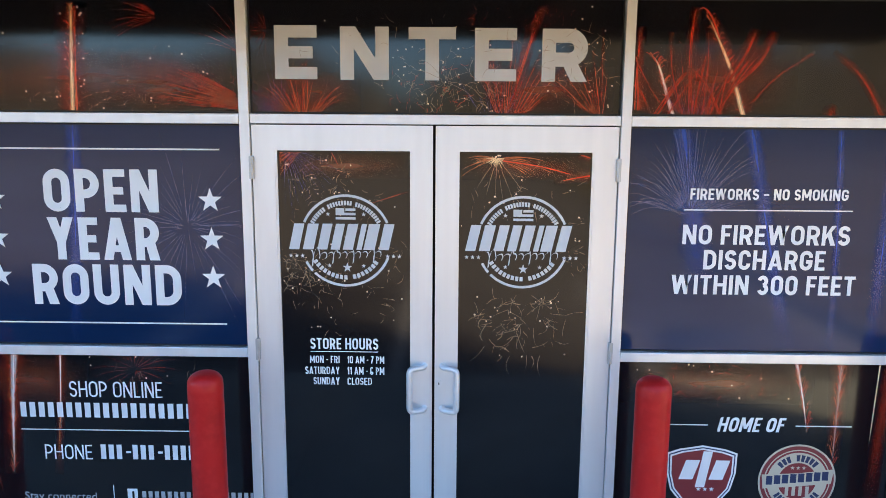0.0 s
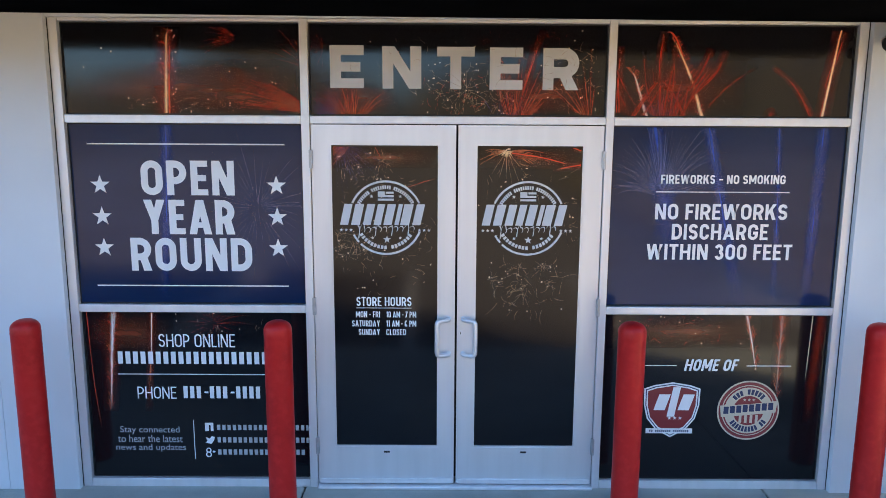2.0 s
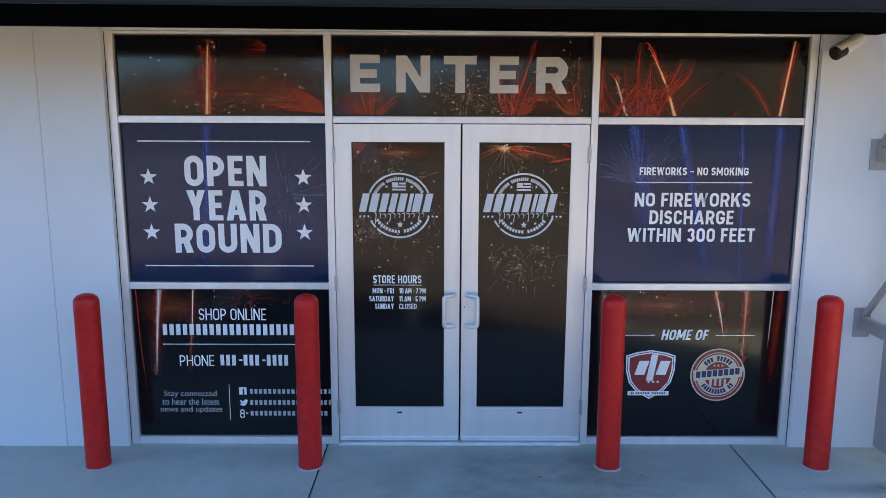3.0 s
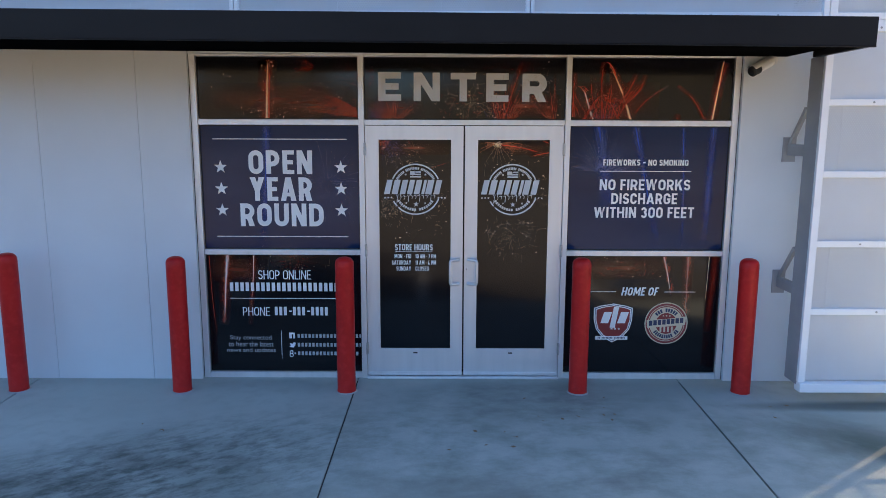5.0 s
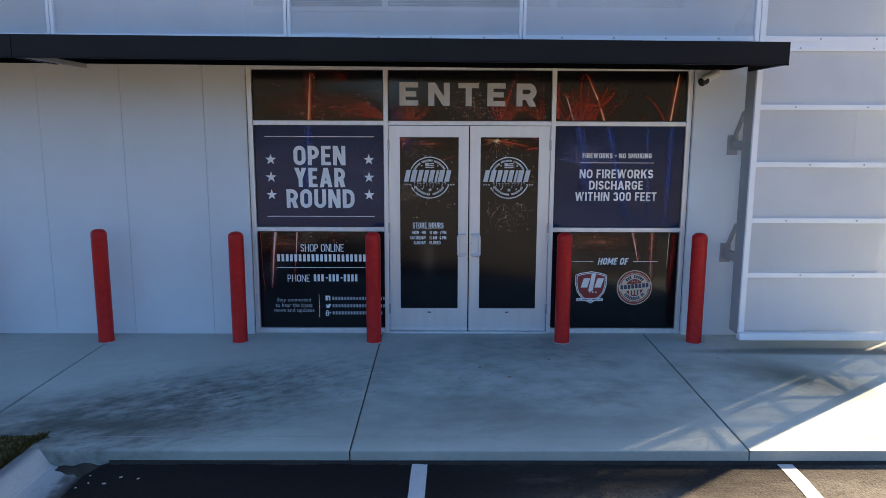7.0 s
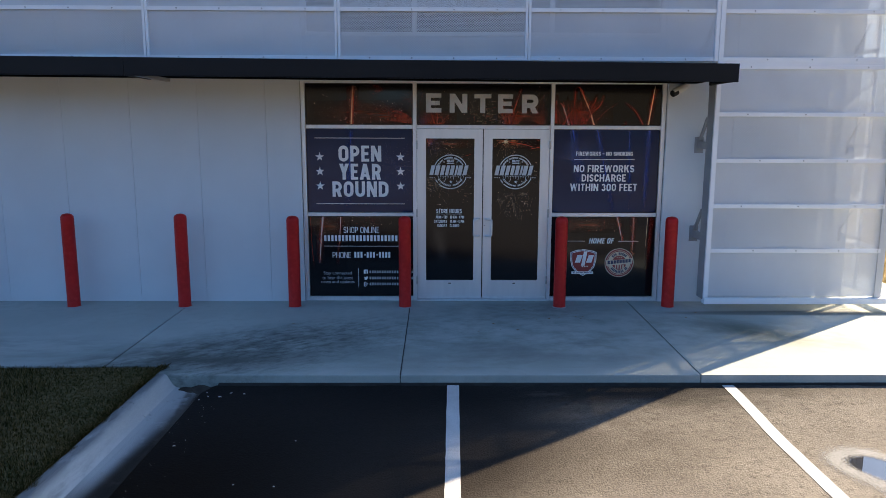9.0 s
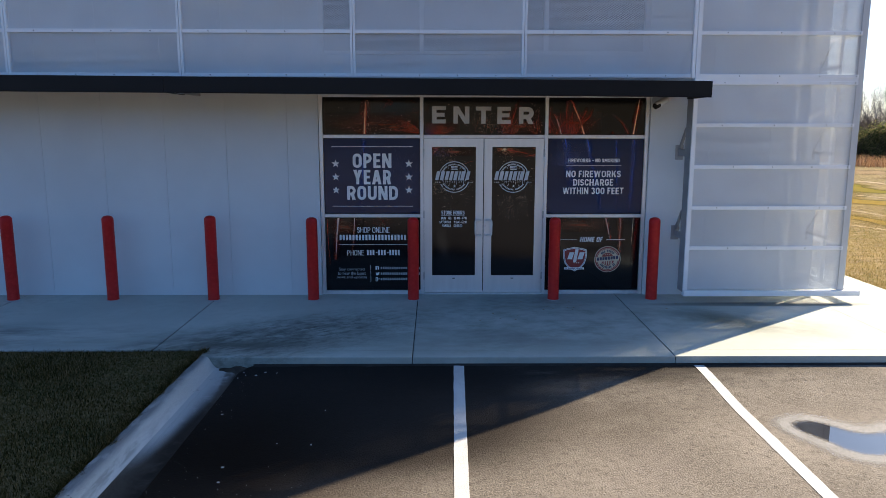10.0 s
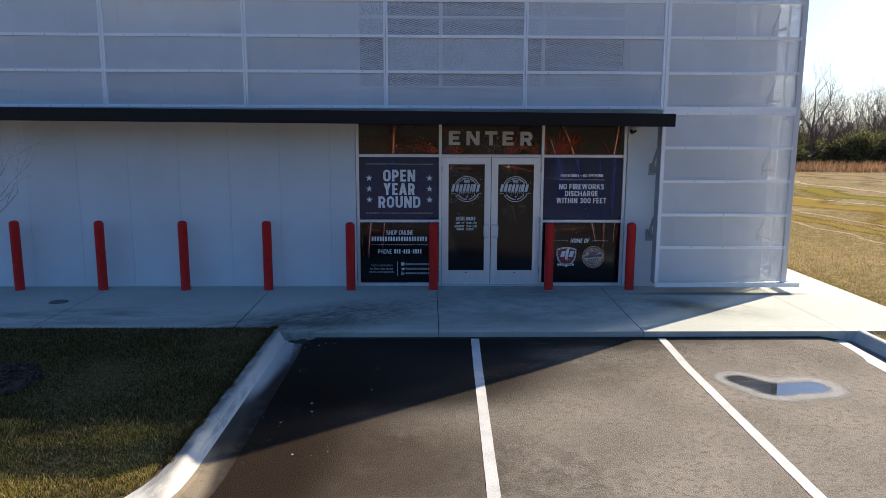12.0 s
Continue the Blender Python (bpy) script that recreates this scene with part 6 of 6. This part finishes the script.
for _ in range(420):
    a, r = rnd.uniform(0, 6.28), 0.70 * math.sqrt(rnd.random())
    m = Matrix.Translation((r * math.cos(a), r * math.sin(a), 0.09 * (1 - (r / 0.72) ** 2) + 0.012)) @ Euler((rnd.uniform(-0.8, 0.8), rnd.uniform(-0.8, 0.8), rnd.uniform(0, 6.28))).to_matrix().to_4x4()
    bmesh.ops.create_cube(bm, size=1.0, matrix=m @ Matrix.Diagonal((rnd.uniform(0.05, 0.14), rnd.uniform(0.014, 0.035), 0.012, 1)))
tagged(part("mulch_litter", bm, M["mulch"], bed), kind="stuff")

# ---- far field edge: reeds, shrubs, bare trees ----
def reed_belt(rng, n):
    s = rng.uniform(0, 1, n)
    return np.column_stack([20 + s * 60 + rng.normal(0, 0.5, n), 41 - s * 9 + rng.normal(0, 0.9, n)])


rng = np.random.default_rng(8)
pts = reed_belt(rng, 16000)
hh, aa, ww = rng.uniform(0.35, 0.9, 16000), rng.uniform(0, 6.28, 16000), rng.uniform(0.012, 0.03, 16000)
tx = pts + np.column_stack([rng.normal(0, 0.25, 16000), rng.normal(0, 0.25, 16000)])
sv = np.column_stack([np.cos(aa) * ww, np.sin(aa) * ww])
verts = np.stack([np.column_stack([pts - sv, np.full(16000, -0.1)]), np.column_stack([pts + sv, np.full(16000, -0.1)]), np.column_stack([tx, hh])], 1).reshape(-1, 3)
me = bpy.data.meshes.new("reeds")
me.from_pydata(verts.tolist(), [], (np.arange(16000)[:, None] * 3 + np.arange(3)).tolist())
me.materials.append(M["reed"])
tagged(new("reeds", me), "belt of dry russet reeds at the field's edge", "reeds", kind="stuff")

M["leaf"] = blade_mat("evergreen_leaves", ((0.05, 0.06, 0.025), (0.12, 0.14, 0.05), (0.22, 0.22, 0.08), (0.32, 0.26, 0.14)), 0.5)


def shrub_mesh(seed, size, n):
    """Many small leaf faces in uneven clumps round short stems."""
    rng = np.random.default_rng(seed)
    clumps = rng.normal(0, 1, (22, 3)) * np.array([1.0, 1.0, 0.55]) * size * 0.45 + np.array([0, 0, size * 0.62])
    c = clumps[rng.integers(0, 22, n)] + rng.normal(0, 1, (n, 3)) * size * 0.17
    c[:, 2] = np.abs(c[:, 2])
    u, v = rng.normal(0, 1, (n, 3)), rng.normal(0, 1, (n, 3))
    u *= 0.10 / np.linalg.norm(u, axis=1, keepdims=True)
    v *= 0.06 / np.linalg.norm(v, axis=1, keepdims=True)
    verts = np.stack([c - u, c + v, c + u, c - v], 1).reshape(-1, 3)
    me = bpy.data.meshes.new("crown")
    me.from_pydata(verts.tolist(), [], (np.arange(n)[:, None] * 4 + np.arange(4)).tolist())
    me.materials.append(M["leaf"])
    return me


def shrub(seed, size, n, place):
    s = thing("shrub", "dense evergreen shrub at the edge of the field", "shrub", place, "shrubs at the field edge")
    c = new("crown", shrub_mesh(seed, size, n))
    c.parent = s
    rnd = random.Random(seed)
    bm = bmesh.new()
    for _ in range(5):
        tube([(0, 0, -0.1), (rnd.uniform(-0.5, 0.5) * size, rnd.uniform(-0.5, 0.5) * size, size * 0.8)], [0.05, 0.02], 4, bm)
    part("stem", bm, M["bark"], s)
    return s


kinds = [shrub(31, 1.7, 11000, (29.5, 44.5, 0)), shrub(32, 2.3, 15000, (33.5, 44.0, 0)), shrub(33, 1.3, 8000, (37.0, 42.6, 0))]
rnd = random.Random(77)
for k in range(30):
    x = 22 + k * 1.8 + rnd.uniform(-0.8, 0.8)
    y = 46.0 - (x - 23) * 0.15 + rnd.uniform(-1.0, 2.5)
    copy_thing(kinds[k % 3], pose(x, y, 0, 0, 0, rnd.uniform(0, 360)))

trees = [bare_tree("bare_tree", "leafless grey-brown tree behind the shrubs", s, h, 0.15, 6, p, 0, "bare trees at the field edge") for s, h, p in ((41, 8.5, (31.2, 46.5, 0)), (42, 7.0, (34.5, 49.0, 0)), (43, 8.2, (38.5, 48.0, 0)))]
bare_tree("bare_tree", "tall leafless tree standing before the thicket", 47, 9.6, 0.17, 6, (28.7, 43.0, -0.03), 0, "bare trees at the field edge")
for k in range(120):
    x = 18 + k * 0.55 + rnd.uniform(-1, 1)
    y = 51 - (x - 22) * 0.12 + rnd.uniform(-2, 9)
    copy_thing(trees[k % 3], pose(x, y, 0, 0, 0, rnd.uniform(0, 360)))

# pale bare-earth strips and greener strips across the field
M["bare_earth"] = surface("pale_sandy_earth", (0.40, 0.32, 0.20), 0.95, color2=(0.28, 0.215, 0.12), scale=1.2, bump=0.5, bump_scale=12, ior=1.08)
M["green_strip"] = surface("greener_field_grass", (0.15, 0.135, 0.012), 0.95, color2=(0.20, 0.15, 0.018), scale=0.8, bump=0.8, bump_scale=10, ior=1.08)
M["olive_strip"] = surface("golden_olive_field_grass", (0.23, 0.155, 0.018), 0.95, color2=(0.17, 0.13, 0.015), scale=0.6, fine=(0.26, 0.18, 0.04), fine_scale=6, bump=0.8, bump_scale=10, ior=1.08)
M["dry_strip"] = surface("rough_dead_grass", (0.25, 0.18, 0.09), 0.95, color2=(0.17, 0.12, 0.06), scale=0.9, fine=(0.30, 0.23, 0.13), fine_scale=7, bump=0.9, bump_scale=8, ior=1.08)
fading(M["bare_earth"], 0.9, 0.32, 0.04)
fading(M["green_strip"], 0.35, 0.2, -0.45)
fading(M["olive_strip"], 0.35, 0.2, -0.45)
fading(M["dry_strip"], 0.35, 0.2, -0.45)
for name, mat, label, (x0, y0), (x1, y1), wide, lift in (
    ("earth_strip", "bare_earth", "pale strip of bare sandy earth in the field", (10.4, 15.0), (11.2, 1.0), 0.5, 0.006),
    ("earth_strip", "bare_earth", "pale strip of bare sandy earth in the field", (12.1, 19.0), (13.5, 3.0), 0.55, 0.007),
    ("earth_strip", "bare_earth", "pale strip of bare sandy earth in the field", (14.2, 21.0), (17.9, 12.0), 0.7, 0.008),
    ("earth_strip", "bare_earth", "pale strip of bare sandy earth in the field", (19.4, 34.0), (21.6, 12.0), 1.2, 0.009),
    ("green_strip", "green_strip", "greener strip of mown field grass", (17.4, 34.0), (19.0, 10.0), 1.9, 0.002),
    ("green_strip", "olive_strip", "golden-olive strip of mown field grass", (13.6, 28.0), (15.4, 6.0), 2.4, 0.003),
    ("green_strip", "olive_strip", "golden-olive strip of mown field grass", (11.2, 22.0), (12.2, 2.0), 1.0, 0.004),
    ("dry_strip", "dry_strip", "rough brown strip of dead field grass", (23.5, 38.0), (27.0, 20.0), 3.2, 0.005),
):
    bm = bmesh.new()
    uv = bm.loops.layers.uv.new("UVMap")
    a, b = Vector((x0, y0, lift - 0.028)), Vector((x1, y1, lift - 0.028))
    out = Vector((-(b - a).y, (b - a).x, 0)).normalized()
    rows = []
    for k in range(41):
        c = a.lerp(b, k / 40) + out * 0.8 * wide * noise.noise(Vector((k * 0.21, x0, y0)))
        w = wide * (0.75 + 0.6 * noise.noise(Vector((k * 0.33, y0, 4.0))))
        rows.append([bm.verts.new(c + out * w * q) for q in (-1, 0, 1)])
    for p, q in zip(rows, rows[1:]):
        for s in (0, 1):
            face = bm.faces.new((p[s], q[s], q[s + 1], p[s + 1]))
            for loop, t in zip(face.loops, ((1, 1, 0, 0) if s == 0 else (0, 0, 1, 1))):
                loop[uv].uv = (t, 0.5)
    bmesh.ops.recalc_face_normals(bm, faces=bm.faces)
    tagged(part(name, bm, M[mat]), label, "ground", kind="structure")

# leafless thicket between the shrubs and the trees
M["twig"] = blade_mat("grey_brown_twigs", ((0.06, 0.047, 0.042), (0.10, 0.08, 0.07), (0.16, 0.13, 0.11)), 0.2)
rng = np.random.default_rng(15)
n = 80000
s = rng.random(n)
root = np.column_stack([20 + s * 66 + rng.normal(0, 1.0, n), 50 - s * 8 + rng.normal(0, 2.2, n), np.full(n, -0.1)])
tall = rng.uniform(1.2, 4.9, n) * (0.75 + 0.35 * np.sin(root[:, 0] * 0.9) * np.sin(root[:, 0] * 0.37))
top = root + np.column_stack([rng.normal(0, 1.7, n), rng.normal(0, 1.7, n), tall])
aa, ww = rng.uniform(0, 6.28, n), rng.uniform(0.012, 0.03, n)
sv = np.column_stack([np.cos(aa) * ww, np.sin(aa) * ww, np.zeros(n)])
verts = np.stack([root - sv, root + sv, top], 1).reshape(-1, 3)
me = bpy.data.meshes.new("thicket")
me.from_pydata(verts.tolist(), [], (np.arange(n)[:, None] * 3 + np.arange(3)).tolist())
me.materials.append(M["twig"])
tagged(new("thicket", me), "leafless grey-brown thicket behind the shrubs", "thicket", kind="stuff")

# woods that close the horizon beyond the lot and the field
def woods(points, tall, seed, label):
    bm = bmesh.new()
    rows, rnd = [], random.Random(seed)
    total = 0.0
    for (x0, y0), (x1, y1) in zip(points, points[1:]):
        n = max(2, int(math.hypot(x1 - x0, y1 - y0) / 0.8))
        for k in range(n):
            f = k / n
            x, y = x0 + (x1 - x0) * f, y0 + (y1 - y0) * f
            h = tall * (0.62 + 0.5 * noise.noise(Vector((x * 0.06, y * 0.06, seed))) + 0.25 * noise.noise(Vector((x * 0.4, y * 0.4, seed))) + rnd.uniform(-0.06, 0.06))
            j = 1.5 * noise.noise(Vector((x * 0.3, y * 0.3, seed + 9)))
            rows.append([bm.verts.new((x + j * (0.2 + q), y + j * (0.2 + q), -0.3 + h * q)) for q in (0.0, 0.35, 0.7, 1.0)])
    for a, b in zip(rows, rows[1:]):
        for k in range(3):
            bm.faces.new((a[k], b[k], b[k + 1], a[k + 1]))
    return tagged(part("far_woods", bm, M["woods"]), label, "woods", kind="stuff")


M["woods"] = surface("far_winter_woods", (0.06, 0.045, 0.035), 0.95, color2=(0.045, 0.05, 0.025), scale=0.5, lo=0.4, hi=0.6, fine=(0.09, 0.07, 0.055), fine_scale=3, bump=0.9, bump_scale=2)
woods([(-160, -70), (-60, -88), (18, -92)], 15.0, 6, "winter woods beyond the parking lot")
woods([(14, -90), (60, -88), (160, -60), (180, 20)], 27.0, 11, "taller winter woods beyond the parking lot")

# ---- litter on the ground ----
rng = np.random.default_rng(44)
n = 180
spot = np.concatenate([np.column_stack([rng.normal(-1.7, 0.5, n), rng.normal(-6.35, 0.35, n)]), np.column_stack([rng.normal(-2.85, 0.12, n // 2), rng.uniform(-7.6, -3.6, n // 2)]), np.column_stack([rng.normal(2.75, 0.18, 60), rng.normal(-5.75, 0.08, 60)])])
n = len(spot)
size, turn = rng.uniform(0.003, 0.0065, n), rng.uniform(0, 6.28, n)
c, s = np.cos(turn) * size, np.sin(turn) * size
low = np.array([lot_z(x, y) - 0.0015 for x, y in spot])
verts = np.stack([np.column_stack([spot[:, 0] + a, spot[:, 1] + b, low + z * size]) for a, b, z in ((c, s, 0), (-s, c * 0.7, 0), (-c, -s, 0), (s, -c * 0.7, 0), (c * 0.1, s * 0.1, 1.3))], 1).reshape(-1, 3)
i = np.arange(n) * 5
me = bpy.data.meshes.new("grit")
me.from_pydata(verts.tolist(), [], np.concatenate([np.column_stack([i + a, i + b, i + 4]) for a, b in ((0, 1), (1, 2), (2, 3), (3, 0))]).tolist())
M["grit"] = blade_mat("loose_grit", ((0.12, 0.10, 0.08), (0.3, 0.26, 0.21), (0.5, 0.46, 0.4)), 0.0)
me.materials.append(M["grit"])
tagged(new("grit", me), "loose pale grit scattered on the asphalt", "grit", kind="stuff")
M["chip"] = surface("pale_litter", (0.6, 0.58, 0.54), 0.8, color2=(0.45, 0.43, 0.4), scale=20)
rnd = random.Random(12)
for spread in ((-2.9, -2.3, -3.6, -3.25, 6), (-2.85, -1.8, -6.9, -4.2, 9)):
    for _ in range(spread[4]):
        x, y = rnd.uniform(spread[0], spread[1]), rnd.uniform(spread[2], spread[3])
        bm = bmesh.new()
        bmesh.ops.create_icosphere(bm, subdivisions=1, radius=rnd.uniform(0.006, 0.014))
        for v in bm.verts:
            v.co.z = max(v.co.z * 0.3, -0.002)
            v.co.x *= 1.4
        ob = tagged(part("paper_scrap", bm, M["chip"]), "small pale scrap lying on the asphalt", "litter", group="scraps on the asphalt")
        ob.location, ob.rotation_euler = (x, y, lot_z(x, y) + 0.004), (0, 0, rnd.uniform(0, 6))
for _ in range(26):
    x, y = rnd.choice(((0.9, -0.75), (1.15, -0.85), (0.2, -1.6), (-2.0, -1.2), (1.0, -0.95), (2.7, -0.8)))
    x, y = x + rnd.gauss(0, 0.25), y + rnd.gauss(0, 0.15)
    bm = bmesh.new()
    u = Vector((rnd.uniform(-1, 1), rnd.uniform(-1, 1), 0)).normalized() * rnd.uniform(0.012, 0.028)
    v = Vector((-u.y, u.x, 0.3 * rnd.random() * u.length)) * 0.5
    bm.faces.new([bm.verts.new(q + Vector((0, 0, 0.006))) for q in (-u, -v, u, v)])
    ob = tagged(part("dry_leaf", bm, M["dead_leaf"]), "small dry brown leaf lying on concrete", "leaf", group="dry leaves on the pavement")
    ob.location = (x, y, 0.0)
